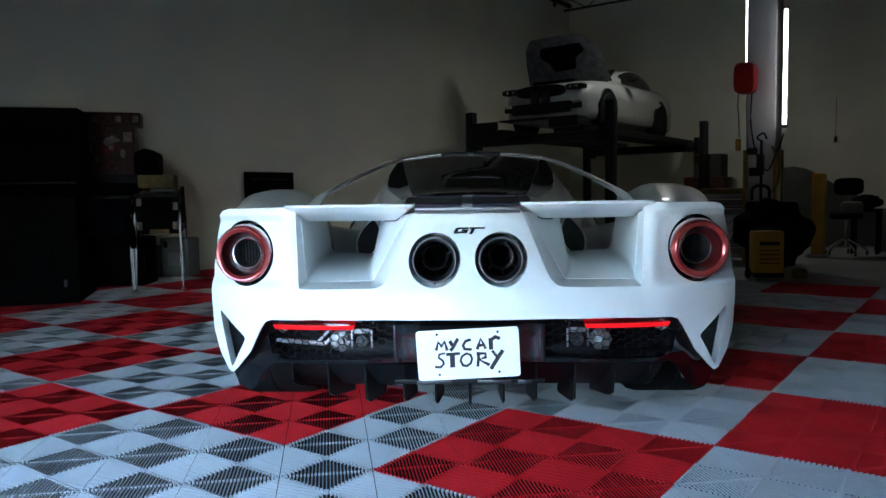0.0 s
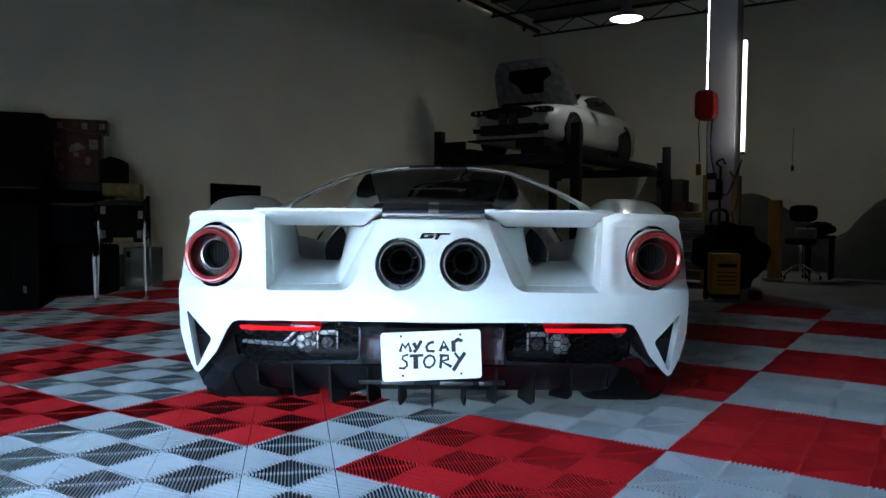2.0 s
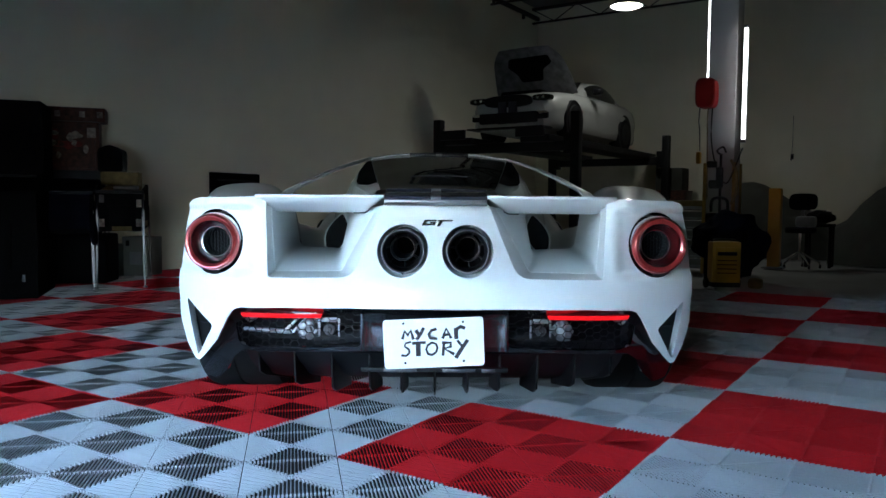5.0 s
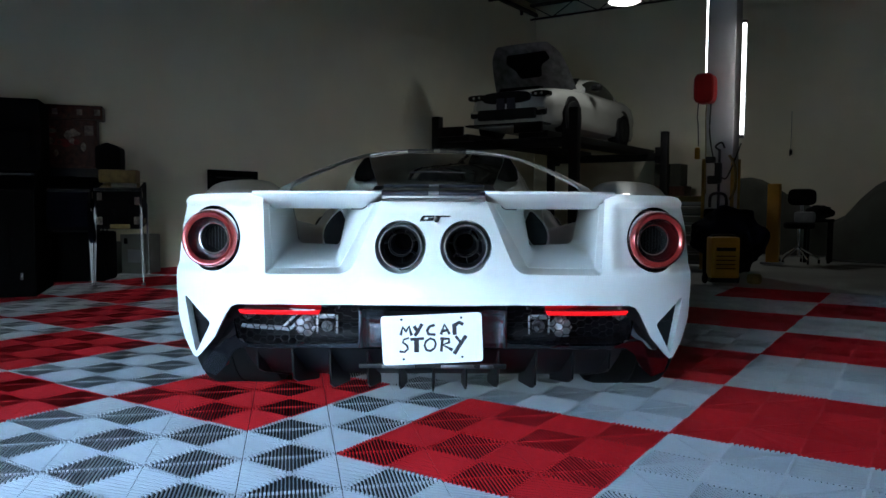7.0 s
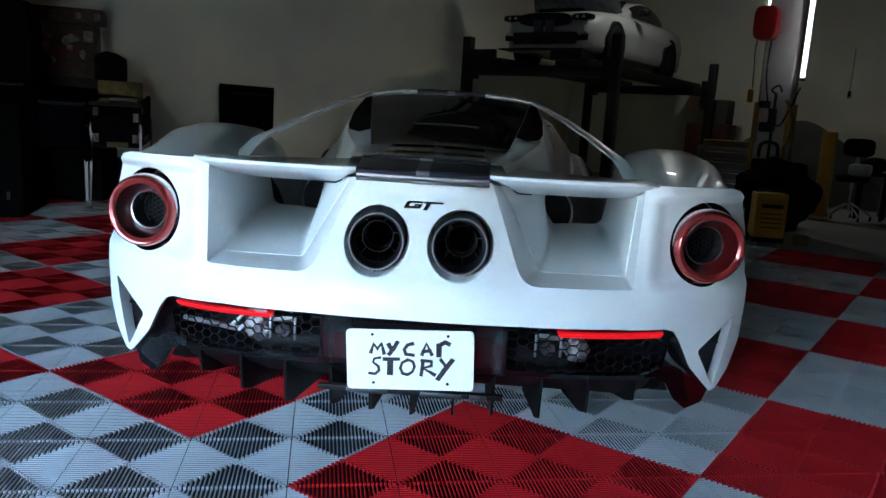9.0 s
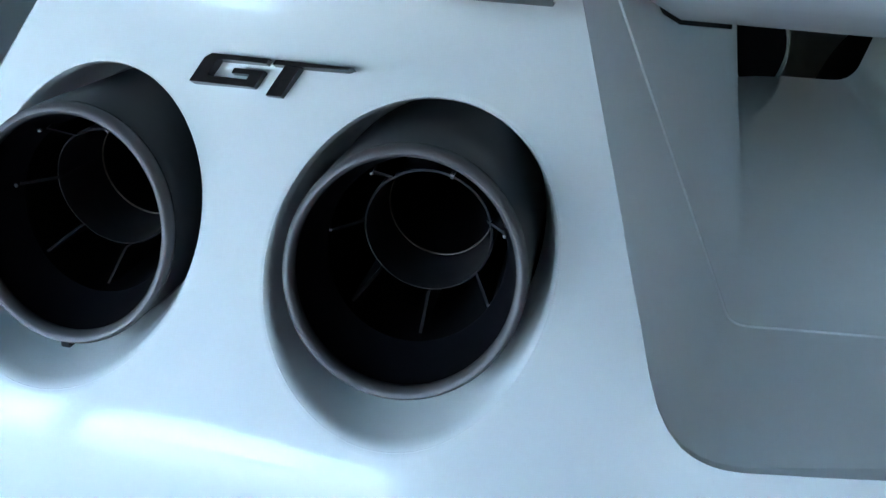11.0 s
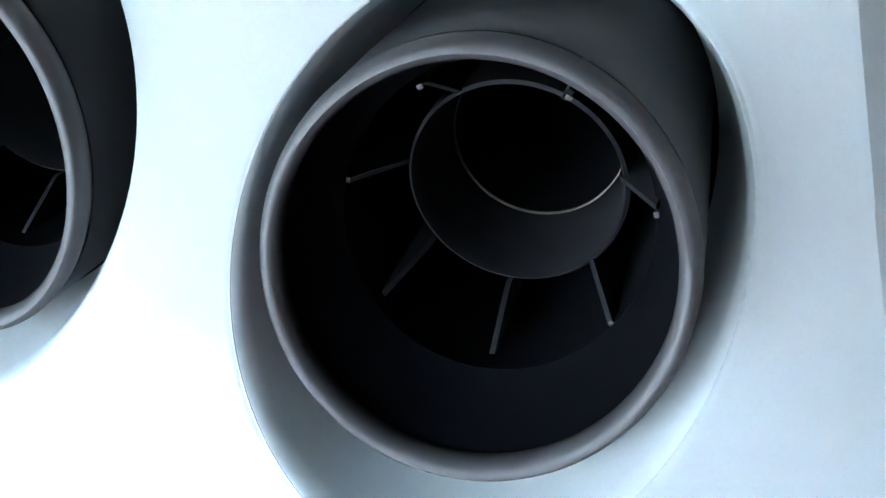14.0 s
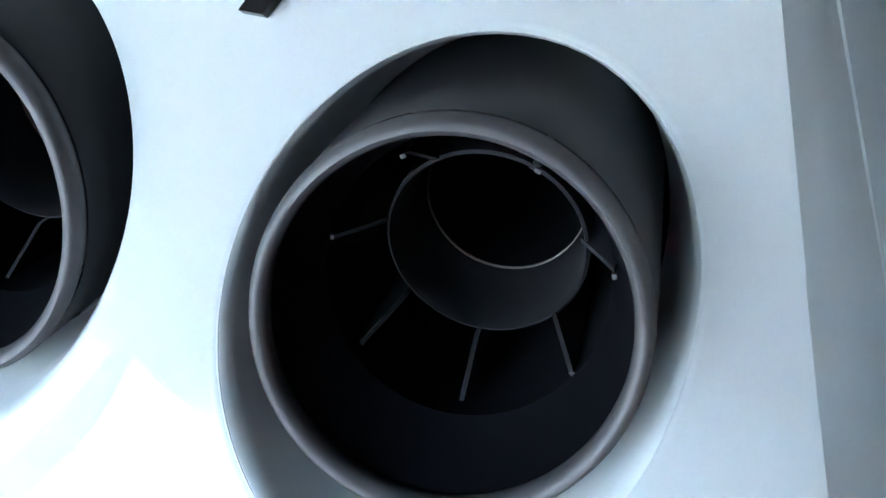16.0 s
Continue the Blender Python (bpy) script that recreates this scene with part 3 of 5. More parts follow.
def exhaust(side):
    x, z, turn = side * PIPE_X, PIPE_Z, side * 0.034
    hx = side * HOLE_X
    # white recess behind the opening
    bm = bmesh.new()
    rings = []
    for r, d in ((HOLE_R + 0.0036, -0.0001), (HOLE_R + 0.0016, -0.0003), (HOLE_R - 0.0004, 0.0006), (HOLE_R - 0.0020, 0.0032), (HOLE_R - 0.0030, 0.008), (HOLE_R - 0.0050, 0.026), (HOLE_R - 0.0075, 0.044), (HOLE_R - 0.0110, 0.052)):
        ring = []
        for i in range(64):
            a = 2 * math.pi * i / 64
            px, pz, g = hx + r * math.cos(a), HOLE_Z + r * math.sin(a), max(r, HOLE_R)
            ring.append((px, rear(hx + g * math.cos(a), HOLE_Z + g * math.sin(a)) + d, pz))
        rings.append(ring)
    loft(bm, rings, True, False)
    part("exhaust_recess", bm, WHITE, car, "white round recess")
    m = pose(x, PIPE_Y, z, -90)     # its z runs into the car, its y down
    tip = part("exhaust_tip", slant(lathe([(0.0662, 0.005), (0.0668, 0.010), (0.0674, 0.03), (0.0680, 0.29)], 72), 0.297, turn), SLEEVE, car, "black round exhaust tip", m)
    ring = [(0.0635 + 0.0033 * math.cos(2 * math.pi * k / 14), 0.001 + 0.0047 * math.sin(2 * math.pi * k / 14)) for k in range(14)]
    part("tip_rim", slant(lathe(ring, 96, close=True), 0.297, turn), TITAN, tip, "worn grey titanium rim")
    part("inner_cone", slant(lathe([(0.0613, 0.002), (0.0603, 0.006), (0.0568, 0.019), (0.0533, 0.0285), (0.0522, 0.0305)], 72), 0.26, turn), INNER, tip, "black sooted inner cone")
    part("inner_sleeve", slant(lathe([(0.0522, 0.0305), (0.0532, 0.035), (0.0525, 0.28)], 72), 0.26, turn), SOOT_SHADE, tip)
    hub = pose(side * 0.0027, -0.0037, 0)
    part("hub_ring", lathe([(0.0394, 0.054), (0.0390, 0.0505), (0.0378, 0.0496), (0.0368, 0.053), (0.0360, 0.20), (0.0394, 0.20)], 56, close=True), VANE, tip, m=hub)
    part("inner_pipe", lathe([(0.0348, 0.102), (0.0340, 0.0925), (0.0310, 0.30)], 48), SOOT_SHADE, tip, m=hub)
    part("pipe_edge", lathe([(0.0346, 0.0925), (0.0345, 0.0908), (0.0342, 0.0906), (0.0340, 0.092)], 48, close=True), BRIGHT_EDGE, tip, "thin bright pipe edge", hub)
    for k in range(7):
        a = -radians(122.0 + k * 360 / 7)
        bm = bmesh.new()
        loft(bm, [[(0.0375, w, 0.0505), (0.0510, w, 0.0270), (0.0524, w, 0.033), (0.0524, w, 0.12), (0.0375, w, 0.12)] for w in (-0.0010, 0.0010)])
        bmesh.ops.transform(bm, matrix=pose(side * 0.0015, -0.0015, 0, 0, 0, math.degrees(a)), verts=bm.verts[:])
        vane = part("vane", slant(bm, 0.10, turn), VANE, tip)
        # small metal block added for the highlight at the vane's tip
        part("tip_glint", nbox((0.0512, 0, 0.0268), (0.0016, 0.0022, 0.0014), 0.0004, pose(side * 0.0015, -0.0015, 0, 0, 0, math.degrees(a))), TITAN, vane, "small bright spot put in for the highlight on the vane tip")
    # black disc standing in for the shade deep in the pipe
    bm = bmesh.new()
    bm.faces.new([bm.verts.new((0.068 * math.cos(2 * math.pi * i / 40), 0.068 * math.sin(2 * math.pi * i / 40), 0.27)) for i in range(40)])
    part("pipe_depth_shade", bm, PIT, tip)
    if side < 0:
        part("clip", nbox((0.0, 0.0690, -0.016), (0.006, 0.005, 0.007), 0.001), SATIN, tip, "tiny black clip")


exhaust(1)
exhaust(-1)

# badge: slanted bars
badge = bmesh.new()


def slab(bm, pts, y0=-0.004, y1=0.003):
    lean = 0.45
    f = [bm.verts.new((x + z * lean, y0, z)) for x, z in pts]
    b = [bm.verts.new((x + z * lean, y1, z)) for x, z in pts]
    bm.faces.new(f)
    n = len(pts)
    for i in range(n):
        bm.faces.new((f[i], f[(i + 1) % n], b[(i + 1) % n], b[i]))


for pts in ([(-0.045, 0.008), (-0.045, -0.009), (-0.002, -0.009), (-0.002, -0.004), (-0.036, -0.004), (-0.036, 0.008)], [(-0.045, 0.008), (-0.004, 0.008), (-0.004, 0.0115), (-0.042, 0.0115)],
            [(-0.022, 0.003), (-0.002, 0.003), (-0.002, -0.004), (-0.010, -0.004), (-0.010, -0.0005), (-0.022, -0.0005)], [(0.0, 0.0115), (0.0, 0.008), (0.047, 0.0095), (0.050, 0.0115)],
            [(0.008, 0.008), (0.018, 0.008), (0.018, -0.013), (0.008, -0.013)]):
    slab(badge, pts)
part("badge", badge, BADGE, car, "small dark slanted badge", pose(0.0025, rear(0, 0.732) - 0.001, 0.732, -29) @ Matrix.Diagonal((0.92, 1, 0.85, 1)))

# lamps
def hex_cells(bm, inside, size, wall_w, depth):
    """A honeycomb of open cells: each cell a six-sided ring."""
    dx, dz = size * 1.5, size * math.sqrt(3)
    for i in range(-60, 61):
        for j in range(-30, 31):
            cx, cz = i * dx, j * dz + (dz / 2 if i % 2 else 0)
            if not inside(cx, cz):
                continue
            o = [(cx + size * math.cos(k * math.pi / 3), cz + size * math.sin(k * math.pi / 3)) for k in range(6)]
            n = [(cx + (size - wall_w) * math.cos(k * math.pi / 3), cz + (size - wall_w) * math.sin(k * math.pi / 3)) for k in range(6)]
            rows = [[bm.verts.new((x, y, z)) for x, z in P] for P, y in ((o, 0.0), (n, 0.0), (n, depth))]
            for a, b in zip(rows, rows[1:]):
                for k in range(6):
                    bm.faces.new((a[k], a[(k + 1) % 6], b[(k + 1) % 6], b[k]))
    return bm


def tail_lamp(side):
    x, z = side * LAMP_X, LAMP_Z
    bm = bmesh.new()
    rings = []
    for r, d in ((0.1065, 0.0), (0.105, 0.006), (0.102, 0.03), (0.099, 0.12)):
        rings.append([(x + r * math.cos(2 * math.pi * i / 64), rear(x + 0.1065 * math.cos(2 * math.pi * i / 64), z + 0.1065 * math.sin(2 * math.pi * i / 64)) + d, z + r * math.sin(2 * math.pi * i / 64)) for i in range(64)])
    loft(bm, rings, True, False)
    lamp = part("tail_lamp", bm, GLOSS, car, "round red tail lamp in a black bezel")
    m = pose(x - side * 0.004, 0.118, z, -90, 0, side * 8)
    part("lens_ring", lathe([(0.091, 0.13), (0.0935, 0.035), (0.0930, 0.016), (0.0895, 0.004), (0.0835, -0.001), (0.0765, 0.0), (0.070, 0.006)], 80), LENS_PALE, lamp, "glossy pale red lens rim", m)
    part("lens_cone", lathe([(0.070, 0.006), (0.0665, 0.016), (0.062, 0.040), (0.050, 0.052)], 80), LENS, lamp, "deep red inner lens", m)
    part("outer_trim", lathe([(0.0945, 0.040), (0.0955, 0.032), (0.0945, 0.024), (0.0930, 0.020)], 80), CHROME, lamp, "thin bright trim ring", m)
    part("bright_ring", lathe([(0.0525, 0.048), (0.050, 0.042), (0.047, 0.043), (0.0425, 0.058), (0.0415, 0.085)], 64), RING, lamp, "worn chrome ring", m)
    bm = hex_cells(bmesh.new(), lambda a, b: a * a + b * b < 0.040 ** 2, 0.0072, 0.0007, 0.004)
    part("vent_mesh", bm, SATIN, lamp, "black honeycomb vent", pose(x - side * 0.004 - side * 0.014, 0.200, z, 0, 0, side * 8), smooth=False)
    # black disc standing in for the shade behind the vent mesh
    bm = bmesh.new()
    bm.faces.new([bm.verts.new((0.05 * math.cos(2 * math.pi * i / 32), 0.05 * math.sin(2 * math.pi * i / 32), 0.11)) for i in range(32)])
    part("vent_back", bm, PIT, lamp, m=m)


tail_lamp(1)
tail_lamp(-1)

# black lower fascia
LOW = both([(0.0, 0.490), (0.466, 0.478), (0.618, 0.468), (0.660, 0.452), (0.680, 0.425), (0.724, 0.346), (0.780, 0.290), (0.812, 0.280), (0.818, 0.25), (0.80, 0.200), (0.745, 0.190), (0.700, 0.230), (0.665, 0.285), (0.63, 0.309), (0.30, 0.334), (0.0, 0.341)])
GRILLE = round_poly([(0.228, 0.457), (0.36, 0.448), (0.60, 0.424), (0.660, 0.398), (0.645, 0.335), (0.60, 0.322), (0.228, 0.350)], 0.012)


def low_y(x, z):
    a = abs(x)
    pocket = 0.010 * (1 - ease(0.195, 0.225, a)) * ease(0.44, 0.47, 0.91 - z)     # recess for the board
    return lip(a) + 0.006 + pocket + min(0.054, 2.2 * max(0.0, 0.478 - z)) + 0.25 * max(0.0, 0.33 - z) + 2.0 * max(0.0, a - 0.80) ** 2


part("lower_fascia", skin(lambda X, Z: np.maximum(poly_sdf(LOW, X, Z), -poly_sdf(GRILLE, np.abs(X), Z)), low_y, -0.83, 0.83, 0.19, 0.492, 0.006, 0.025, 0.003), GLOSS, car, "gloss black lower fascia")
# side slots: white walls, and a black back painted for the shade inside
for side in (1, -1):
    bm = bmesh.new()
    loft(bm, [[(side * x, rear(x, z) + 0.002, z) for x, z in SLOT], [(side * (0.02 * 0.76 + 0.98 * x), rear(x, z) + 0.05, z) for x, z in SLOT]], True, False)
    slot = part("side_slot", bm, WHITE, car, "white walls of the side slot")
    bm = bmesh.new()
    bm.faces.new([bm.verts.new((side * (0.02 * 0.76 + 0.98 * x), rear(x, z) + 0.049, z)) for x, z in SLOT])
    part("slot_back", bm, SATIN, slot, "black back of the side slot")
    part("slot_bar", rod(bmesh.new(), (side * 0.742, rear(0.742, 0.39) + 0.045, 0.392), (side * 0.812, rear(0.812, 0.39) + 0.045, 0.388), 0.004), SATIN, slot)
    cells = bmesh.new()
    hex_cells(cells, lambda a, b: -0.225 < a < 0.235 and -0.078 < b < 0.078, 0.0168, 0.0013, 0.006)
    for v in cells.verts:
        x = side * 1.012 * (0.44 + v.co.x)
        v.co = (x, v.co.y + low_y(x, 0.4) + 0.014, 0.390 + 0.8 * v.co.z - 0.10 * v.co.x)
    part("grille_mesh", cells, SATIN, car, "black honeycomb grille", smooth=False)
    # closed black box standing in for the shade behind the mesh
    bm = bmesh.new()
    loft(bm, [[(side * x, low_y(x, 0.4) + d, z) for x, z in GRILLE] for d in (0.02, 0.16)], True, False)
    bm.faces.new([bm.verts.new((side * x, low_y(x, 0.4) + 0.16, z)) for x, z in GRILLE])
    part("grille_cavity", bm, SOOT_SHADE, car)
    # lit strip
    rings = []
    for k in range(13):
        t = k / 12
        ring = []
        for (y, z), xa, xb in (((0, 0.4600), 0.343, 0.624), ((-0.004, 0.4585), 0.344, 0.623), ((-0.004, 0.4465), 0.350, 0.618), ((0, 0.4450), 0.351, 0.617), ((0.02, 0.4450), 0.351, 0.617), ((0.02, 0.4600), 0.343, 0.624)):
            x = xa + (xb - xa) * t
            ring.append((side * 1.012 * x, low_y(x, z) - 0.003 + y, z - 0.010 - 0.015 * t))
        rings.append(ring)
    part("red_light_strip", loft(bmesh.new(), rings), LIT_RED, car, "glowing red light strip")
    # square bracket with a round sensor behind the mesh
    bm = bmesh.new()
    bx = side * 0.333
    y = low_y(bx, 0.42) + 0.034
    for dx in (-0.031, 0.031):
        box(bm, (bx + dx, y, 0.400), (0.006, 0.006, 0.058), 0.001)
    box(bm, (bx, y, 0.425), (0.05, 0.006, 0.014), 0.001)
    part("sensor_bracket", bm, STEEL, car, "bright square bracket")
    part("sensor", lathe([(0.0, -0.004), (0.006, -0.004), (0.008, 0.0), (0.017, 0.0), (0.020, 0.004), (0.020, 0.03)], 32, pose(bx, y, 0.394, -90)), VANE, car, "round dark grey sensor")
    if side < 0:
        for k in range(3):
            a = -0.490 + 0.030 * k
            bm = rod(bmesh.new(), (a, low_y(a, 0.4) + 0.045, 0.374), (a + 0.055, low_y(a, 0.4) + 0.055, 0.430), 0.0052)
            part("cooler_pipe", bm, COOLER, car, "slanting bright cooler pipe")
        bm = rod(bmesh.new(), (-0.635, low_y(0.635, 0.4) + 0.045, 0.372), (-0.46, low_y(0.46, 0.4) + 0.045, 0.377), 0.0075)
        part("cooler_pipe", bm, COOLER, car, "level bright cooler pipe")
    bm = bmesh.new()
    bmesh.ops.create_icosphere(bm, subdivisions=3, radius=0.034)
    for v in bm.verts:
        v.co *= 1 + 0.35 * noise.noise(v.co * 70 + Vector((side, 0, 0)))
        v.co = (v.co.x + side * 0.405, v.co.y * 0.5 + low_y(0.405, 0.4) + 0.048, v.co.z + 0.388)
    part("crumpled_foil", bm, STEEL, car, "crumpled grey heat foil", smooth=False)
    part("silencer", lathe([(0.0, -0.11), (0.032, -0.105), (0.036, -0.09), (0.036, 0.09), (0.032, 0.105), (0, 0.11)], 24, pose(side * 0.30, low_y(0.3, 0.36) + 0.10, 0.362, 0, 90)), SATIN, car)
# polished panels beside the board
for side in (1, -1):
    bm = bmesh.new()
    loft(bm, [[(side * x, low_y(x, z) - 0.003, z) for z in (0.352, 0.38, 0.41, 0.44, 0.456)] for x in (0.150, 0.17, 0.19, 0.205, 0.216)], False, False)
    bmesh.ops.solidify(bm, geom=bm.faces[:], thickness=-0.004)
    part("polished_panel", bm, POLISHED, car, "polished dark panel beside the board")
# diffuser: roof, strakes, bar
bm = bmesh.new()
rings = []
for k in range(17):
    x = -0.62 + 1.24 * k / 16
    rings.append([(x, low_y(x, 0.33) + 0.012, 0.330 - 0.03 * (abs(x) / 0.68) ** 4), (x, 0.12 + 0.2 * x * x, 0.272), (x, 0.35, 0.185), (x, 0.60, 0.118), (x, 2.0, 0.105)])
loft(bm, rings, False, False)
part("diffuser", bm, SATIN, car, "black rear diffuser")
for x, deep in ((-0.58, 0.235), (-0.45, 0.215), (-0.325, 0.205), (-0.205, 0.21), (-0.105, 0.205), (0.0, 0.20), (0.105, 0.205), (0.205, 0.21), (0.325, 0.205), (0.45, 0.215), (0.58, 0.235)):
    y0 = low_y(x, 0.33) + 0.03
    bm = bmesh.new()
    loft(bm, [[(x + w, y0, 0.325), (x + w, y0 + 0.02, deep), (x + w, y0 + 0.10, deep - 0.03), (x + w, y0 + 0.5, 0.10), (x + w, y0 + 0.5, 0.125), (x + w, y0 + 0.2, 0.24)] for w in (-0.003, 0.003)])
    part("strake", bm, LIFT, car)
bar = part("plate_light_bar", nbox((0.0, -0.012, 0.284), (0.45, 0.016, 0.014), 0.003), LIFT, car, "slim black light bar")
for x, w in ((-0.105, 0.10), (0.075, 0.10), (0.165, 0.04)):
    part("bright_cap", nbox((x, -0.018, 0.283), (w, 0.014, 0.013), 0.003), LEG, bar, "dull bright strip")
bm = nbox((0, 2.5, 0.14), (1.15, 3.2, 0.06), 0.02)
part("underbody", bm, SATIN, car)

# wheels
for x, y, r, w in ((-0.80, 0.98, 0.355, 0.335), (0.80, 0.98, 0.355, 0.335), (-0.84, 3.69, 0.335, 0.25), (0.84, 3.69, 0.335, 0.25)):
    m = pose(x, y, r, 0, 90)
    h = w / 2
    wheel = part("wheel", lathe([(r * 0.62, -h), (r * 0.90, -h), (r * 0.975, -h + 0.02), (r, -h + 0.05), (r, -0.012), (r - 0.006, -0.010), (r - 0.006, 0.010), (r, 0.012), (r, h - 0.05), (r * 0.975, h - 0.02), (r * 0.90, h), (r * 0.62, h)], 56, m), RUBBER, car, "wide black tyre")
    part("rim", lathe([(r * 0.62, h - 0.005), (r * 0.60, h - 0.03), (r * 0.55, 0.0), (r * 0.2, 0.02), (0.0, 0.02)], 40, m), SATIN, wheel, "dark alloy rim")

# licence board with hand lettering
sign = thing("licence_board", "white board hand-lettered in black marker, hung under the tail", "sign", CAR @ pose(-0.0023, -0.032, 0.3707, 4, -2.7, 0) @ Matrix.Diagonal((0.984, 1, 0.984, 1)))
corners = round_poly([(-0.155, -0.0775), (0.155, -0.0775), (0.155, 0.0775), (-0.155, 0.0775)], 0.013)
part("board", loft(bmesh.new(), [[(x * g, y, z * g) for x, z in corners] for g, y in ((0.994, -0.002), (1.0, -0.001), (1.0, 0.002))]), PLATE, sign)
for x, z in ((-0.091, 0.065), (0.092, 0.064), (-0.09, -0.06), (0.091, -0.06)):
    part("screw", lathe([(0.0, 0.0), (0.0026, 0.0004), (0.0038, 0.0018), (0.0038, 0.003)], 16, pose(x, -0.0040, z, -90)), SATIN, sign)

# hand lettering: half the pen's width and the way of each stroke
UPPER_LINE = [
    (0.0051, [(-0.095, 0.019), (-0.088, 0.041), (-0.079, 0.028), (-0.069, 0.042), (-0.063, 0.017)]),
    (0.0051, [(-0.052, 0.041), (-0.043, 0.025)]),
    (0.0051, [(-0.03, 0.047), (-0.042, 0.026), (-0.051, 0.015)]),
    (0.0043, [(0.008, 0.044), (-0.006, 0.04), (-0.014, 0.028), (-0.01, 0.016), (0.009, 0.014)]),
    (0.0046, [(0.029, 0.016), (0.04, 0.045), (0.053, 0.016)]),
    (0.0043, [(0.031, 0.024), (0.05, 0.026)]),
    (0.0063, [(0.07, 0.014), (0.07, 0.042)]),
    (0.0055, [(0.07, 0.04), (0.085, 0.049), (0.095, 0.044)]),
]
LOWER_LINE = [
    (0.0033, [(-0.072, 0.006), (-0.087, 0.003), (-0.09, -0.007), (-0.077, -0.017), (-0.076, -0.028), (-0.086, -0.037), (-0.1, -0.035)]),
    (0.0046, [(-0.064, 0.002), (-0.027, 0.003)]),
    (0.0071, [(-0.048, 0.002), (-0.049, -0.035)]),
    (0.0038, [(-0.005, 0.002), (-0.019, -0.006), (-0.024, -0.02), (-0.018, -0.034), (-0.006, -0.037), (0.006, -0.029), (0.011, -0.015), (0.007, -0.003), (-0.005, 0.002)]),
    (0.0043, [(0.032, 0.0), (0.027, -0.038)]),
    (0.0046, [(0.028, 0.0), (0.052, -0.001), (0.052, -0.013), (0.032, -0.019), (0.06, -0.036)]),
    (0.0038, [(0.074, 0.005), (0.086, -0.012)]),
    (0.0055, [(0.103, 0.004), (0.083, -0.024), (0.068, -0.047)]),
]
for half, way in UPPER_LINE + LOWER_LINE:
    bm = bmesh.new()
    pts = [Vector((x, z)) for x, z in way]
    left, right = [], []
    for k, q in enumerate(pts):
        d = ((pts[min(k + 1, len(pts) - 1)] - q).normalized() + (q - pts[max(k - 1, 0)]).normalized()).normalized()
        n = Vector((-d.y, d.x)) * half * (1.0 + 0.10 * math.sin(7.0 * k + 90 * q.x))
        e = d * half * 0.6 * ((k == len(pts) - 1) - (k == 0))
        left.append((q.x + n.x + e.x, -0.0030, q.y + n.y + e.y))
        right.append((q.x - n.x + e.x, -0.0030, q.y - n.y + e.y))
    loft(bm, [[(x, -0.0019, z) for x, y, z in left], left, right, [(x, -0.0019, z) for x, y, z in right]], False, False)
    part("lettering", bm, INK, sign, smooth=False)

# ---------------------------------------------------------------- things in the room


def at_room(q, s, z=0.0, turn=0.0):
    return ROOM @ pose(q, s, z, 0, 0, turn)


# column with lit tubes
solo("column", nbox((0, 0, 2.55), (0.30, 0.30, 5.1), 0.01), COLUMN, "white painted square column", "column", at_room(-0.75, 6.85), kind="structure")


for q, s in ((-0.905, 6.695), (-0.595, 6.695), (-0.595, 7.005)):
    solo("corner_guard", nbox((0, 0, 0.66), (0.035, 0.035, 1.24), 0.005), GUARD, "worn yellow corner guard on the column", "guard", at_room(q, s), "corner guards")


def tube_light(m):
    t = thing("tube_light", "lit white tube light fixed upright on the column", "lamp", m, "tube lights")
    part("housing", nbox((0, 0.025, 0), (0.05, 0.03, 1.26), 0.006), OFFWHITE, t)
    part("tube", lathe([(0.0, -0.6), (0.016, -0.598), (0.019, -0.59), (0.019, 0.59), (0.016, 0.598), (0, 0.6)], 16), TUBE, t, "glowing tube")
    for z in (-0.61, 0.61):
        part("end_cap", nbox((0, 0.005, z), (0.046, 0.05, 0.03), 0.005), CARD, t)
    return t


tube_light(at_room(-0.505, 6.66, 2.12))
tube_light(at_room(-0.90, 6.72, 2.80))

# red cord reel
t = thing("cord_reel", "red plastic cord reel hung on the column", "reel", at_room(-0.86, 6.55, 2.03))
part("reel_case", loft(bmesh.new(), [oval(-0.012, 0, 0.105 * g, 0.160 * h, y, 4) for g, h, y in ((0.85, 0.9, -0.10), (1, 1, -0.08), (1, 1, 0.08), (0.85, 0.9, 0.10))]), RED_PLASTIC, t)
part("bracket", nbox((0, 0.11, 0.12), (0.05, 0.05, 0.10), 0.006), STEEL, t)
for x, z1, mat_ in ((-0.075, -0.62, SATIN), (0.015, -1.15, DUST_YELLOW)):
    part("cord", cable([(x, -0.02, -0.14), (x - 0.01, -0.02, -0.3), (x, -0.02, (z1 - 0.14) / 2), (x + 0.01, -0.02, z1)], 0.006), mat_, t)
part("plug", nbox((-0.075, -0.02, -0.70), (0.055, 0.05, 0.13), 0.015), YELLOW, t, "yellow plug")
solo("power_cord", cable([(0.10, 0, -0.1), (0.09, 0, -0.5), (0.16, 0, -0.85), (0.26, 0, -1.0), (0.34, 0, -0.85), (0.42, 0, -0.62)], 0.008), SATIN, "black cord looping down the column", "cord", at_room(-0.92, 6.62, 2.05))

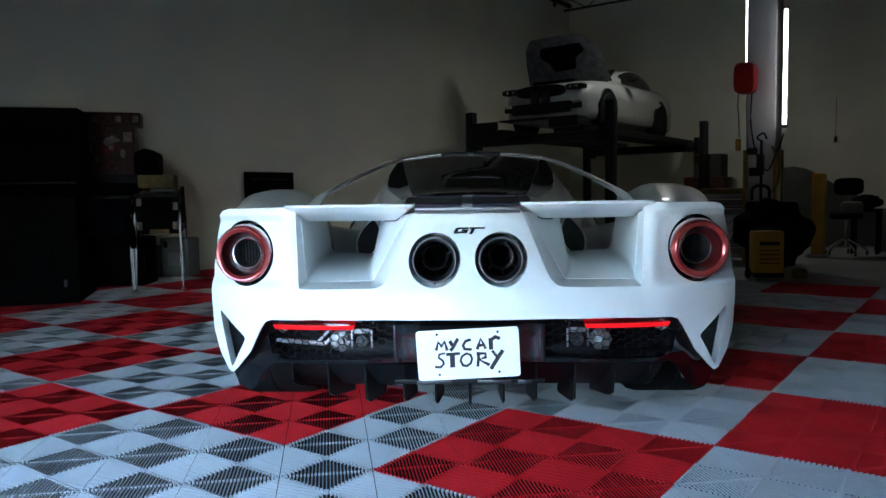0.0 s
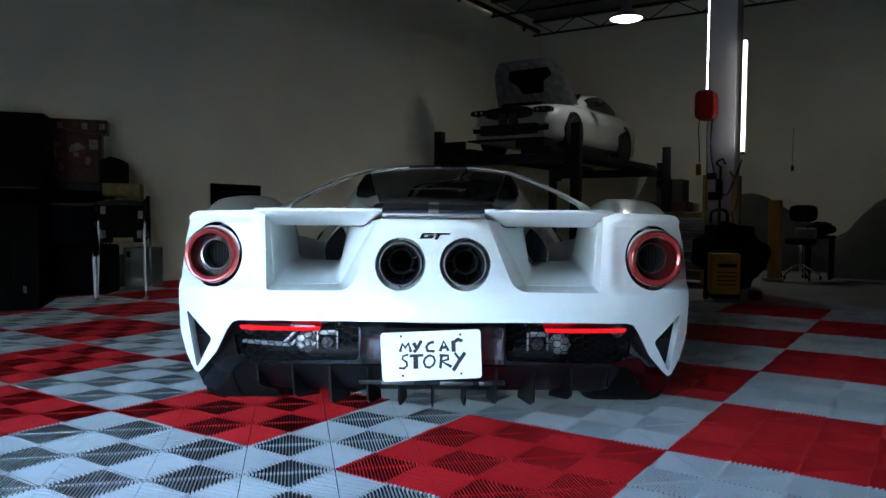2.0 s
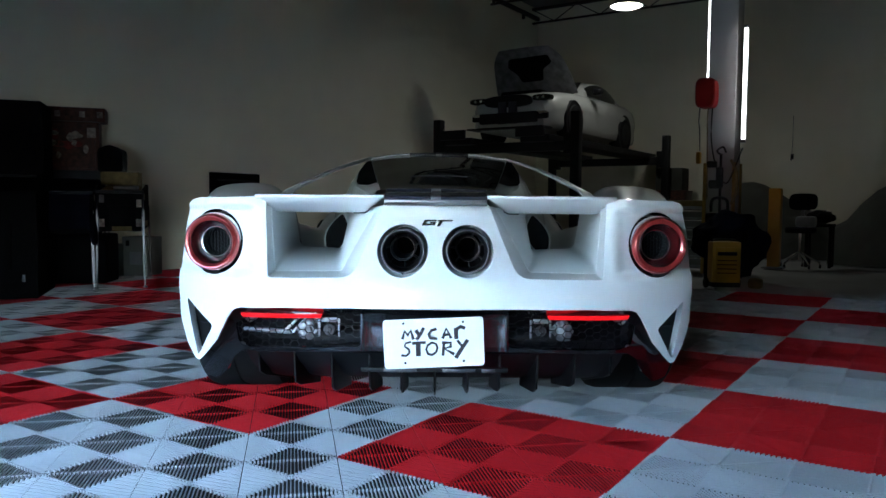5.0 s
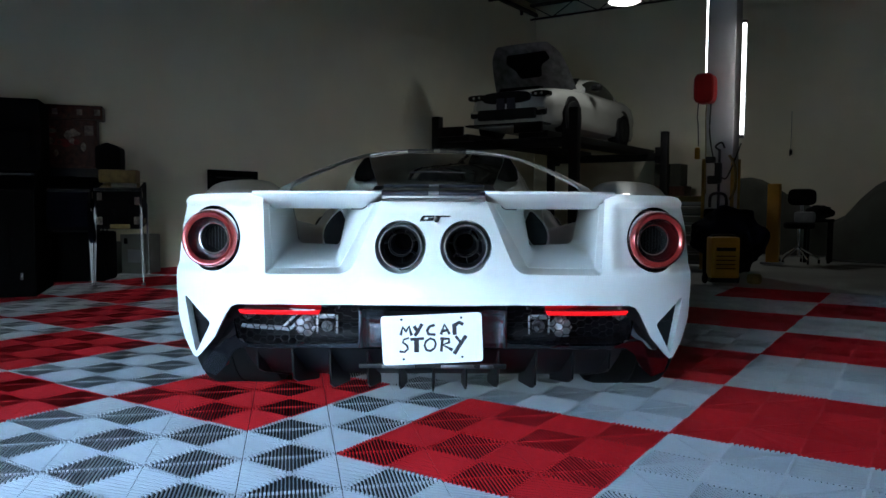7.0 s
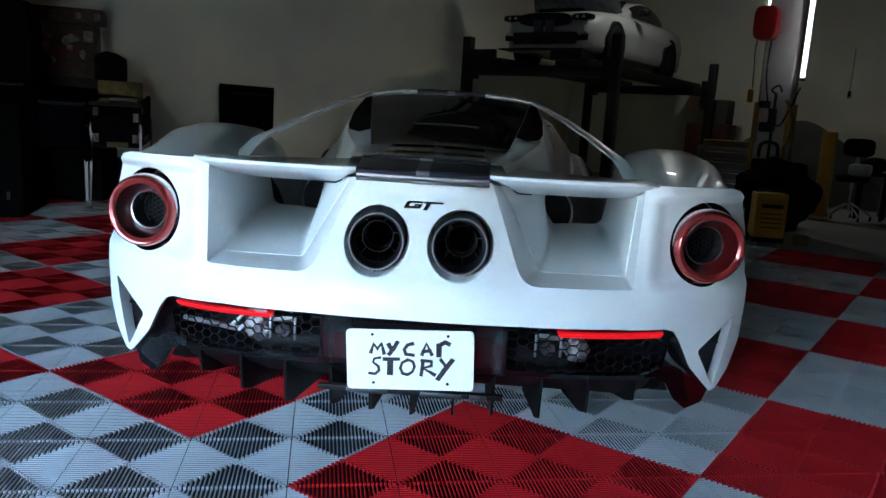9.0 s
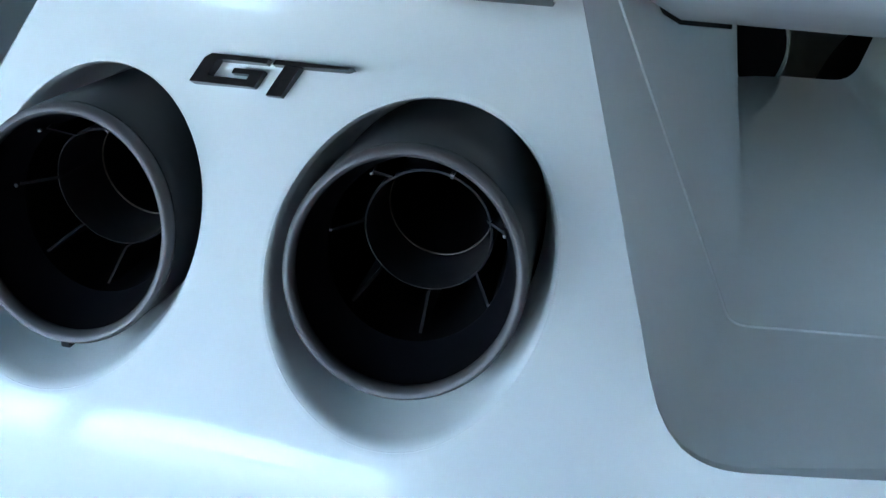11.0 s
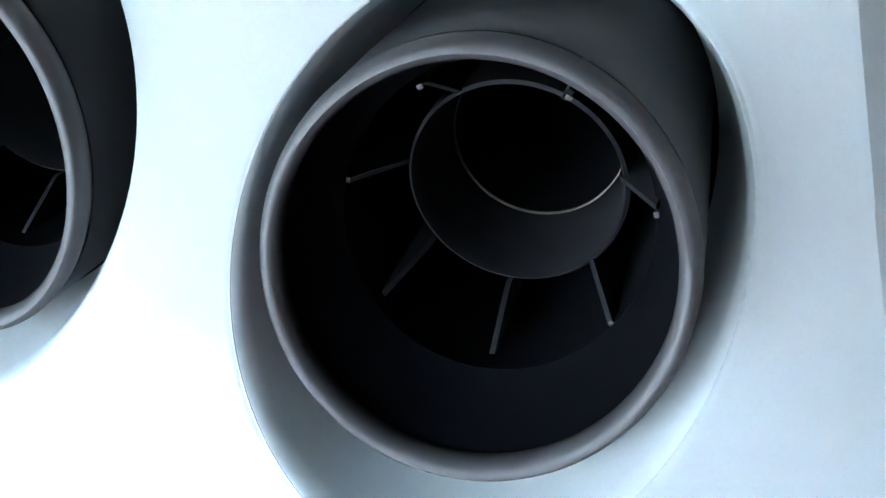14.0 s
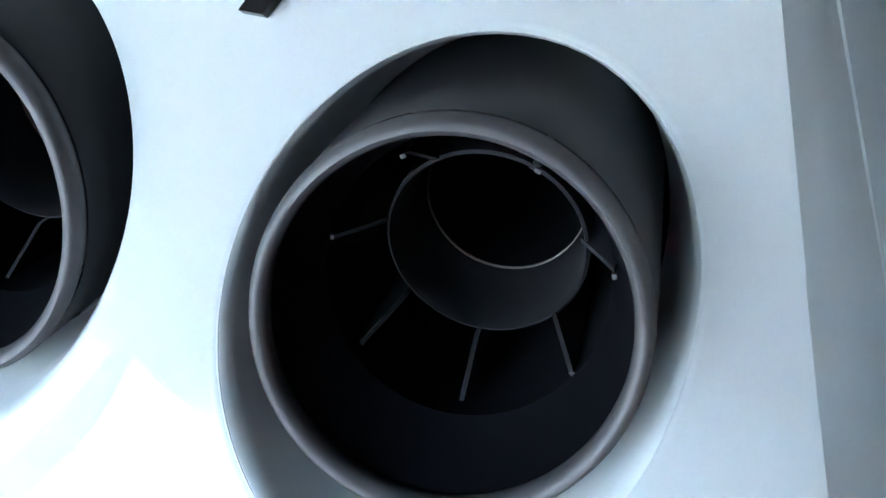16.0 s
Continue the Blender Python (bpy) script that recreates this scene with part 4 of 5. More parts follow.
# trolley with tools under the column
t = thing("tool_trolley", "upright black trolley hung with dark tools and a hose", "trolley", at_room(-0.62, 6.3, 0))
part("frame", nbox((0, 0, 0.38), (0.30, 0.22, 0.70), 0.03), DARK, t)
part("pole", nbox((-0.02, -0.02, 1.02), (0.025, 0.025, 0.66), 0.004), SATIN, t)
part("handle", cable([(-0.02, -0.02, 1.34), (-0.06, -0.03, 1.38), (0.0, -0.03, 1.42), (0.03, -0.02, 1.36)], 0.010), SATIN, t)
part("hose", cable([(0.10, -0.12, 1.28), (0.16, -0.12, 1.15), (0.17, -0.14, 0.95), (0.12, -0.15, 0.82)], 0.014), DUST_YELLOW, t, "yellow hose")
part("gun", nbox((-0.02, -0.06, 1.10), (0.07, 0.07, 0.22), 0.02), SATIN, t)
part("gun_body", nbox((-0.07, -0.06, 1.03), (0.12, 0.06, 0.09), 0.02), SATIN, t)
part("bracket", nbox((-0.10, -0.06, 1.24), (0.10, 0.05, 0.07), 0.015), SATIN, t)
part("grip", cable([(-0.10, -0.05, 0.74), (-0.09, -0.06, 0.86), (-0.02, -0.06, 0.89), (0.06, -0.06, 0.86), (0.07, -0.05, 0.74)], 0.016), SATIN, t)
# dark jacket thrown over it
bm = bmesh.new()
bmesh.ops.create_icosphere(bm, subdivisions=4, radius=1.0)
for v in bm.verts:
    n = noise.noise(v.co * 2.1) * 0.22 + noise.noise(v.co * 5.0) * 0.08
    v.co = v.co * (1 + n)
    hang = 0.34 if v.co.x > 0.25 else 0.16 + 0.18 * ease(-0.25, 0.25, v.co.x)
    v.co = (v.co.x * 0.36 + 0.03, v.co.y * 0.22, 0.40 + v.co.z * (0.34 if v.co.z > 0 else hang))
solo("draped_jacket", bm, CLOTH, "dark navy cloth draped over a stand", "cloth", at_room(-0.50, 5.98, 0.0))
t = thing("charger_box", "yellow wheeled charger box with a dark label bar", "charger", at_room(-0.43, 5.62, 0, 28))
part("case", nbox((0, 0, 0.26), (0.27, 0.20, 0.40), 0.025), YELLOW, t)
part("front_panel", nbox((0, -0.104, 0.25), (0.22, 0.012, 0.31), 0.004), YELLOW, t)
part("label_bar", nbox((0, -0.112, 0.345), (0.18, 0.006, 0.035), 0.001), SATIN, t)
for z in (0.16, 0.20, 0.24, 0.28):
    part("slot", nbox((0, -0.113, z), (0.18, 0.004, 0.010), 0.001), BROWN, t)
part("base", nbox((0, 0.01, 0.045), (0.27, 0.22, 0.05), 0.012), SATIN, t)
for x in (-0.15, 0.15):
    part("wheel", lathe([(0, -0.02), (0.04, -0.02), (0.05, -0.012), (0.05, 0.012), (0.04, 0.02), (0, 0.02)], 20, pose(x, 0.06, 0.05, 0, 90)), RUBBER, t)
for x in (-0.1, 0.1):
    part("foot", nbox((x, -0.09, 0.012), (0.03, 0.03, 0.024), 0.003), STEEL, t)
part("handle", cable([(-0.10, 0.02, 0.42), (-0.10, 0.0, 0.47), (0.10, 0.0, 0.47), (0.10, 0.02, 0.42)], 0.012), SATIN, t)
solo("yellow_tool_bag", nbox((0, 0, 0.05), (0.13, 0.12, 0.10), 0.035), DUST_YELLOW, "small dusty yellow tool bag on the floor", "bag", at_room(-0.17, 5.80, 0))

# yellow bollard
t = thing("bollard", "scuffed yellow steel bollard", "bollard", at_room(-0.47, 8.55))
part("post", nbox((0, 0, 0.52), (0.15, 0.15, 1.04), 0.02), YELLOW, t)
part("foot_plate", nbox((0, 0, 0.012), (0.26, 0.26, 0.024), 0.004), STEEL, t)

# work stool with things on it
t = thing("work_stool", "chrome swivel stool with a loaded dark seat", "stool", at_room(-0.20, 8.80))
part("seat", lathe([(0.0, 0.46), (0.17, 0.46), (0.19, 0.48), (0.19, 0.52), (0.16, 0.54), (0, 0.54)], 28), DARK, t)
part("pole", lathe([(0.014, 0.1), (0.014, 0.4), (0.022, 0.38), (0.022, 0.46)], 16), CHROME, t)
for k in range(5):
    a = 2 * math.pi * k / 5 + 0.3
    leg = bmesh.new()
    rod(leg, (0, 0, 0.22), (0.25 * math.cos(a), 0.25 * math.sin(a), 0.065), 0.012)
    leg = part("leg", leg, CHROME, t)
    part("caster", lathe([(0, -0.012), (0.025, -0.012), (0.028, 0), (0.025, 0.012), (0, 0.012)], 14, pose(0.25 * math.cos(a), 0.25 * math.sin(a), 0.029, 0, 90)), SATIN, leg)
part("backrest", loft(bmesh.new(), [oval(0, 0.87, 0.17, 0.11, y, 4) for y in (0.16, 0.20)]), DARK, t)
part("back_post", nbox((0, 0.18, 0.65), (0.04, 0.02, 0.26), 0.004), STEEL, t)
solo("folded_rag", nbox((0.02, -0.02, 0.61), (0.24, 0.2, 0.14), 0.04), PRIMER, "pale folded rags on the stool", "rags", at_room(-0.15, 8.78))
# dark trestle with covered machine
t = thing("work_bench", "dark bench with clutter in front of the back wall", "bench", at_room(-0.01, 9.15))
part("top", nbox((0, 0, 0.56), (0.34, 0.34, 0.04), 0.008), DARK, t)
for x in (-0.14, 0.14):
    for y in (-0.13, 0.13):
        part("leg", nbox((x, y, 0.27), (0.04, 0.04, 0.54), 0.005), DARK, t)
bm = bmesh.new()
bmesh.ops.create_icosphere(bm, subdivisions=3, radius=1.0)
for v in bm.verts:
    k = 1 + 0.25 * noise.noise(v.co * 2.6)
    v.co = (v.co.x * 0.17 * k, v.co.y * 0.13 * k, 0.67 + 0.09 * v.co.z * k)
solo("rag_pile", bm, DARK, "dark rag pile on the bench", "rags", at_room(0.0, 9.15, 0.0))


# covered cars
def covered_car(m, label, high, half, long_, low=0.56):
    bm = bmesh.new()
    rings = []
    for k in range(25):
        y = long_ * k / 24
        t = k / 24
        h = high * (low + (1 - low) * math.exp(-((t - 0.52) / 0.23) ** 2)) * min(1, math.sqrt(max(0.02, math.sin(math.pi * min(0.97, max(0.03, t))) * 2.2)))
        w = half * min(1, 0.75 + 1.2 * t, 0.75 + 1.2 * (1 - t))
        ring = []
        for i in range(33):
            a = math.pi * i / 32
            c, s = math.cos(a), math.sin(a)
            n = 0.03 * noise.noise(Vector((c * 3, y * 2.5, s * 3)))
            ring.append((math.copysign(abs(c) ** 0.55, c) * (w + n), y, max(0.0, abs(s) ** 0.6 * (h + n))))
        rings.append(ring)
    loft(bm, rings, False, False)
    for ring, flip in ((rings[0], 1), (rings[-1], 0)):
        bm.faces.new([bm.verts.new(p) for p in (ring if flip else reversed(ring))])
    return solo("covered_car", bm, COVER, label, "car", m, "covered cars")


covered_car(at_room(-1.65, 10.4, 0, -90) @ pose(-0.9, -1.2, 0), "car under a dull green-grey dust cover by the back wall", 1.22, 0.85, 2.9)
covered_car(at_room(0.02, 10.45, 0, -90), "tall car under a dull green-grey dust cover beside the bench", 1.32, 0.95, 4.4, 0.85)

# drawer cabinet with yellow top tray
t = thing("drawer_cabinet", "steel drawer cabinet with a yellow tray on top", "cabinet", at_room(-1.26, 7.54))
part("body", nbox((0, 0, 0.42), (0.75, 0.45, 0.76), 0.01), PRIMER, t)
for k in range(6):
    d = part("drawer", nbox((0, -0.232, 0.14 + 0.115 * k), (0.68, 0.02, 0.10), 0.004), CARD, t)
    part("pull", nbox((0, -0.25, 0.165 + 0.115 * k), (0.60, 0.015, 0.014), 0.003), CHROME, d)
for x in (-0.3, 0.3):
    for y in (-0.15, 0.15):
        part("caster", nbox((x, y, 0.02), (0.05, 0.05, 0.04), 0.008), SATIN, t)
solo("yellow_tray", nbox((0, 0, 0.835), (0.66, 0.40, 0.07), 0.012), DUST_YELLOW, "shallow yellow parts tray on the cabinet", "tray", at_room(-1.26, 7.54))
t = thing("storage_boxes", "stack of dull brown boxes beyond the lift", "boxes", at_room(-3.0, 12.4))
part("lower_box", nbox((0, 0, 0.55), (0.75, 0.5, 1.1), 0.01), BROWN, t)
part("upper_box", nbox((0.05, 0, 1.31), (0.5, 0.45, 0.42), 0.01), COVER, t)
t = thing("wall_hook", "small dark hook on the back wall", "hook", at_room(-1.0, S1 - 0.04, 1.74))
part("plate", nbox((0, 0.02, 0), (0.05, 0.02, 0.10), 0.004), SATIN, t)
part("prong", cable([(0, 0.01, 0.03), (0, -0.07, 0.02), (0, -0.09, -0.05), (0, -0.06, -0.07)], 0.010), SATIN, t)
part("cord", cable([(0, -0.01, 0.05), (0.005, 0.0, 0.4), (0.0, 0.02, 0.75)], 0.004), SATIN, t)

# dome lamp
t = thing("dome_lamp", "lit high-bay dome lamp hanging from the ceiling", "lamp", at_room(-2.72, 9.06, 3.78))
part("shade", lathe([(0.03, 0.30), (0.06, 0.28), (0.08, 0.16), (0.14, 0.10), (0.24, 0.02), (0.25, 0.0), (0.245, -0.004), (0.23, 0.01), (0.13, 0.09)], 40), STEEL, t)
part("diffuser", lathe([(0.0, -0.030), (0.10, -0.024), (0.19, -0.008), (0.228, 0.010)], 40), DOME, t, "glowing diffuser")
part("stem", lathe([(0.012, 0.28), (0.012, 1.35)], 10), SATIN, t)

# four-post lift
LQ0, LQ1, LS0, LS1, DECK = -5.27, -2.96, 7.85, 12.0, 1.77
lift = thing("car_lift", "black four-post car lift raised to head height", "lift", ROOM)
for q in (LQ0, LQ1):
    for s in (LS0, LS1):
        bm = bmesh.new()
        box(bm, (q, s, 1.06), (0.13, 0.13, 2.10), 0.008)
        post = part("post", bm, LIFT, lift)
        part("base_plate", nbox((q, s, 0.008), (0.34, 0.34, 0.016), 0.003), LIFT, post)
        part("latch_box", nbox((q + (0.10 if q == LQ0 else -0.10), s, DECK - 0.10), (0.12, 0.16, 0.30), 0.01), LIFT, post)
for s in (LS0, LS1):
    part("cross_beam", nbox(((LQ0 + LQ1) / 2, s, DECK - 0.13), (LQ1 - LQ0 - 0.1, 0.16, 0.14), 0.01), LIFT, lift)
for q in (-4.75, -3.15 - 0.32):
    r = part("runway", nbox((q, (LS0 + LS1) / 2, DECK - 0.03), (0.46, 4.7, 0.10), 0.01), LIFT, lift)
    part("end_stop", nbox((q, LS0 - 0.42, DECK + 0.05), (0.44, 0.05, 0.14), 0.01), LIFT, r)
part("ramp_flap", nbox((-3.47, LS1 + 0.75, DECK - 0.05), (0.46, 0.9, 0.04), 0.006), LIFT, lift)

# coupe on the lift, bonnet open
coupe = thing("coupe", "white coupe with dark stripes and open bonnet on the lift", "car", at_room(-4.22, 8.15, DECK + 0.02) @ Matrix.Diagonal((0.81, 0.82, 0.84, 1)))
CW = [(0.0, 0.72), (0.12, 0.84), (0.5, 0.92), (1.2, 0.945), (2.4, 0.93), (3.6, 0.955), (4.4, 0.90), (4.72, 0.80)]
CT = [(0.0, 0.74), (0.12, 0.80), (0.6, 0.90), (1.3, 0.96), (2.0, 0.98), (3.4, 1.0), (4.2, 1.02), (4.72, 0.95)]
rings = []
for k in range(37):
    y = 4.72 * k / 36
    w, h = table(y, CW), table(y, CT)
    ring = []
    for x, z in ((0, 0.16), (0.7, 0.16), (0.93, 0.20), (0.985, 0.34), (0.97, 0.50), (1.0, 0.62), (0.99, 0.72), (0.93, 0.88), (0.80, 0.97), (0.5, 1.0)):
        ring.append((w * x, y + 0.10 * (1 - ease(0, 0.5, y)) * x ** 4, h * z if z > 0.3 else z))
    rings.append(ring + [(-x, y, z) for x, y, z in reversed(ring[1:])])
bm = loft(bmesh.new(), rings)
part("body", bm, OFFWHITE, coupe)
rings = []
for k in range(19):
    t = k / 18
    y = 1.75 + 2.55 * t
    h = 0.95 + 0.42 * math.sin(math.pi * min(1, t * 1.02)) ** 0.62 * (1 - 0.12 * t)
    w = 0.74 - 0.10 * t
    rings.append([(w, y, 0.93), (w * 0.97, y, 0.96 + (h - 0.96) * 0.55), (w * 0.84, y, h - 0.03), (w * 0.6, y, h), (0, y, h + 0.015), (-w * 0.6, y, h), (-w * 0.84, y, h - 0.03), (-w * 0.97, y, 0.96 + (h - 0.96) * 0.55), (-w, y, 0.93)])
part("cabin", loft(bmesh.new(), rings, False, False), OFFWHITE, coupe)
for side in (1, -1):
    bm = bmesh.new()
    rings = []
    for k in range(13):
        t = 0.10 + 0.68 * k / 12
        y = 1.75 + 2.55 * t
        h = 0.95 + 0.42 * math.sin(math.pi * min(1, t * 1.02)) ** 0.62 * (1 - 0.12 * t)
        w = 0.74 - 0.10 * t
        zt = 0.96 + (h - 0.96) * 0.86
        rings.append([(side * (w + 0.012), y, 0.985), (side * (w * 0.97 + 0.012), y, 0.96 + (h - 0.96) * 0.52), (side * (w * 0.87 + 0.012), y, zt)])
    part("side_glass", loft(bm, rings, False, False), GLASS, coupe, "dark side window")
    # head lamp, fog lamp, mirror, wheels
    part("head_lamp", loft(bmesh.new(), [oval(side * 0.67, 0.725, 0.19 * g, 0.055 * g, y, 3) for g, y in ((1.05, 0.16), (1, 0.050), (0.8, 0.035))]), GLASS, coupe, "narrow dark head lamp")
    for dx in (-0.07, 0.05):
        part("lamp_bowl", lathe([(0.0, 0.0), (0.022, -0.004), (0.030, -0.012)], 16, pose(side * (0.67 + dx), 0.030, 0.725, -90)), CHROME, coupe, "bright lamp bowl")
    part("fog_lamp", nbox((side * 0.66, 0.07, 0.46), (0.26, 0.06, 0.05), 0.012), CHROME, coupe, "slim bright lamp")
    part("corner_intake", nbox((side * 0.66, 0.075, 0.41), (0.30, 0.06, 0.12), 0.03), SATIN, coupe)
    part("mirror", loft(bmesh.new(), [oval(side * 1.02, 1.02, 0.10 * g, 0.065 * g, y, 3) for g, y in ((0.6, 1.78), (1, 1.82), (1, 1.92), (0.7, 1.96))]), SATIN, coupe)
    for y in (0.95, 3.67):
        m = pose(side * 0.80, y, 0.345, 0, 90)
        arch = bmesh.new()
        lathe([(0.0, side * 0.145), (0.39, side * 0.145), (0.40, side * 0.13), (0.40, 0.0)], 40, pose(side * 0.80, y, 0.36, 0, 90), arch)
        part("wheel_arch", arch, SATIN, coupe)
        w = part("wheel", lathe([(0.24, 0.165 * side), (0.31, 0.160 * side), (0.34, 0.13 * side), (0.345, 0.10 * side), (0.345, -0.10 * side), (0.30, -0.13 * side)], 40, m), RUBBER, coupe)
        rim = bmesh.new()
        for k in range(10):
            a = 2 * math.pi * k / 10
            box(rim, (0, 0, 0), (0.20, 0.03, 0.025), 0.004, m @ pose(0.13 * math.cos(a), 0.13 * math.sin(a), 0.135 * side, 0, 0, math.degrees(a)))
        part("rim", rim, SATIN, w)
part("grille", loft(bmesh.new(), [oval(0, 0.69, 0.50 * g, 0.105 * g, y, 3.2) for g, y in ((1, 0.10), (1, -0.012), (0.9, -0.018))]), SATIN, coupe, "wide black grille")
part("lower_intake", nbox((0, 0.02, 0.39), (1.20, 0.10, 0.19), 0.02), SATIN, coupe)
part("splitter", nbox((0, 0.06, 0.20), (1.62, 0.42, 0.03), 0.008), SATIN, coupe)
for x in (-0.11, 0.11):
    part("nose_stripe", nbox((x, 0.0, 0.48), (0.17, 0.05, 0.40), 0.008), NAVY, coupe, "dark stripe")
part("windscreen", loft(bmesh.new(), [[(0.62 * t * (1 - 0.1 * k), 1.62 + 0.26 * k, 0.98 + 0.115 * k + 0.02 * (1 - t * t)) for t in (-1, -0.5, 0, 0.5, 1)] for k in range(4)], False, False), GLASS, coupe, "dark windscreen")
# bonnet raised on its rear hinges
bm = bmesh.new()
rings = []
for k in range(11):
    t = k / 10
    w = 0.90 - 0.22 * t ** 1.5 - 0.9 * max(0.0, t - 0.72) ** 1.5
    rings.append([(w * a, -1.05 * t, 0.045 * (1 - a * a) - (0.05 * t ** 4)) for a in (-1, -0.7, -0.35, 0, 0.35, 0.7, 1)])
loft(bm, rings, False, False)
bmesh.ops.solidify(bm, geom=bm.faces[:], thickness=0.03)
bonnet = part("bonnet", bm, BONNET, coupe, "open bonnet with a dull grey underside", pose(-0.14, 1.50, 0.97, -54))
pad = round_poly([(-0.40, -0.24), (0.46, -0.26), (0.52, -0.10), (0.30, 0.02), (0.24, 0.26), (-0.22, 0.27), (-0.30, 0.08), (-0.46, -0.06)], 0.05, 4)
part("bonnet_liner", loft(bmesh.new(), [[(x * g, y, z * g) for x, z in pad] for g, y in ((1, 0.004), (0.96, 0.022))]), DARK, bonnet, "black insulation pad", pose(0.02, -0.62, -0.055, -90))
part("engine", nbox((0, 0.95, 0.80), (0.9, 0.9, 0.30), 0.06), DARK, coupe)


# pinball machines
def pinball(m, label, head_up):
    t = thing("pinball_machine", label, "pinball machine", m, "pinball machines")
    bm = bmesh.new()
    loft(bm, [[(x, 0, 0.52), (x, 1.10, 0.54), (x, 1.10, 0.98), (x, 0, 0.88)] for x in (-0.28, 0.28)])
    bmesh.ops.bevel(bm, geom=bm.edges[:], offset=0.008, segments=2, affect="EDGES")
    part("cabinet", bm, DARK, t, "black playfield cabinet")
    part("glass_top", loft(bmesh.new(), [[(x, 0.03, 0.885), (x, 1.06, 0.978), (x, 1.06, 0.986), (x, 0.03, 0.893)] for x in (-0.25, 0.25)]), GLASS, t)
    part("lock_bar", nbox((0, 0.0, 0.885), (0.58, 0.05, 0.03), 0.008), SATIN, t)
    part("coin_door", nbox((0, -0.008, 0.66), (0.26, 0.012, 0.20), 0.004), DARK, t)
    for x in (-0.06, 0.06):
        part("coin_slot", nbox((x, -0.016, 0.68), (0.03, 0.008, 0.07), 0.002), DARK, t)
    part("side_art", nbox((0.283, 0.56, 0.74), (0.004, 0.9, 0.26), 0.001), DARK, t)
    for y, z, w, h, mt in ((0.16, 0.84, 0.07, 0.06, ART_PALE), (0.14, 0.66, 0.08, 0.10, BROWN), (0.98, 0.82, 0.08, 0.08, ART_PALE), (0.96, 0.66, 0.07, 0.08, BROWN), (0.52, 0.585, 0.46, 0.05, DUST_YELLOW)):
        part("side_decal", nbox((0.287, y, z), (0.004, w, h), 0.001), mt, t)
    for x in (-0.275, 0.275):
        for y, z in ((0.02, 0.72), (1.07, 0.75)):
            bm = bmesh.new()
            loft(bm, [[(x + sx * w * g + 0.018 * (1 - k) * math.copysign(1, x), y + sy * w * g - 0.05 * (1 - k) * (1 if y < 0.5 else -1), 0.03 + (z - 0.03) * k) for sx, sy in ((-1, -1), (1, -1), (1, 1), (-1, 1))] for k, g, w in ((0, 0.6, 0.014), (0.5, 0.9, 0.014), (1, 1, 0.016))])
            leg = part("leg", bm, LEG, t, "tapered chrome leg")
            part("foot", lathe([(0, 0), (0.03, 0), (0.03, 0.012), (0.01, 0.02), (0.01, 0.05)], 14, pose(x + 0.018 * math.copysign(1, x), y - 0.05 * (1 if y < 0.5 else -1), 0)), STEEL, leg)
    if head_up:
        part("backbox", nbox((0, 0.98, 1.30), (0.54, 0.24, 0.62), 0.012), BROWN, t, "brown art backbox")
        part("marquee", nbox((0, 0.965, 1.68), (0.66, 0.28, 0.14), 0.015), BROWN, t, "brown marquee with faded print")
        for x in (-0.29, -0.1, 0.12, 0.28):
            part("art_patch", nbox((x, 0.822, 1.68), (0.05, 0.006, 0.06), 0.002), ART_PALE, t)
        part("backglass", nbox((0, 0.855, 1.36), (0.46, 0.012, 0.44), 0.004), BROWN, t)
        for x, z, w, h, mt in ((0.05, 1.70, 0.16, 0.09, BROWN), (-0.18, 1.62, 0.12, 0.10, ART_RED), (0.22, 1.64, 0.08, 0.10, ART_PALE), (-0.05, 1.52, 0.2, 0.06, ART_RED)):
            part("art_patch", nbox((x * 0.9, 0.847, z - 0.14), (w, 0.006, h), 0.002), mt, t)
        rng = random.Random(11)
        for k in range(16):
            x, z = rng.uniform(-0.21, 0.21), rng.choice((1.54, 1.50, 1.45, 1.36, 1.28)) + rng.uniform(-0.03, 0.03)
            part("art_print", loft(bmesh.new(), [oval(x, z, rng.uniform(0.02, 0.05), rng.uniform(0.02, 0.05), y, 1.6, 14) for y in (0.8495, 0.8435)]), rng.choice((ART_PALE, ART_PALE, ART_RED, BROWN)), t)
        part("speaker_panel", nbox((0, 0.852, 1.06), (0.58, 0.02, 0.12), 0.004), SATIN, t)
    else:
        part("paper_stack", nbox((0.05, 0.30, 0.93), (0.30, 0.25, 0.03), 0.006), CARD, t)
        part("price_card", nbox((0.02, -0.016, 0.545), (0.24, 0.006, 0.045), 0.001), DUST_YELLOW, t)
        for x, z in ((-0.22, 0.82), (0.23, 0.78), (-0.22, 0.60), (0.22, 0.60)):
            part("decal", nbox((x, -0.012, z), (0.06, 0.006, 0.07), 0.001), ART_PALE, t)
    return t


pinball(pose(-3.33, 4.40, 0, 0, 0, 18) @ Matrix.Diagonal((1, 1, 0.985, 1)), "dark pinball machine with a brown art backbox on chrome legs", True)
bm = bmesh.new()
bmesh.ops.create_grid(bm, x_segments=40, y_segments=40, size=0.5)
for v in bm.verts:
    x, y = v.co.x * 1.06, v.co.y * 1.3
    over = max(0.0, abs(x) - 0.31)
    out = max(0.0, -0.62 - y + 0.02)
    fold = 0.03 * noise.noise(Vector((x * 7, y * 5, 0)))
    top = 0.87 + 0.17 * (y + 0.6)
    z = top + fold * 0.5 - 1.9 * over - 6.0 * out
    v.co = (math.copysign(min(abs(x), 0.31 + over * 0.25), x) + fold, max(y, -0.64 - out * 0.2) + 0.60 + fold, max(z, 0.42 + 0.05 * noise.noise(Vector((x * 4, 0, 3)))))
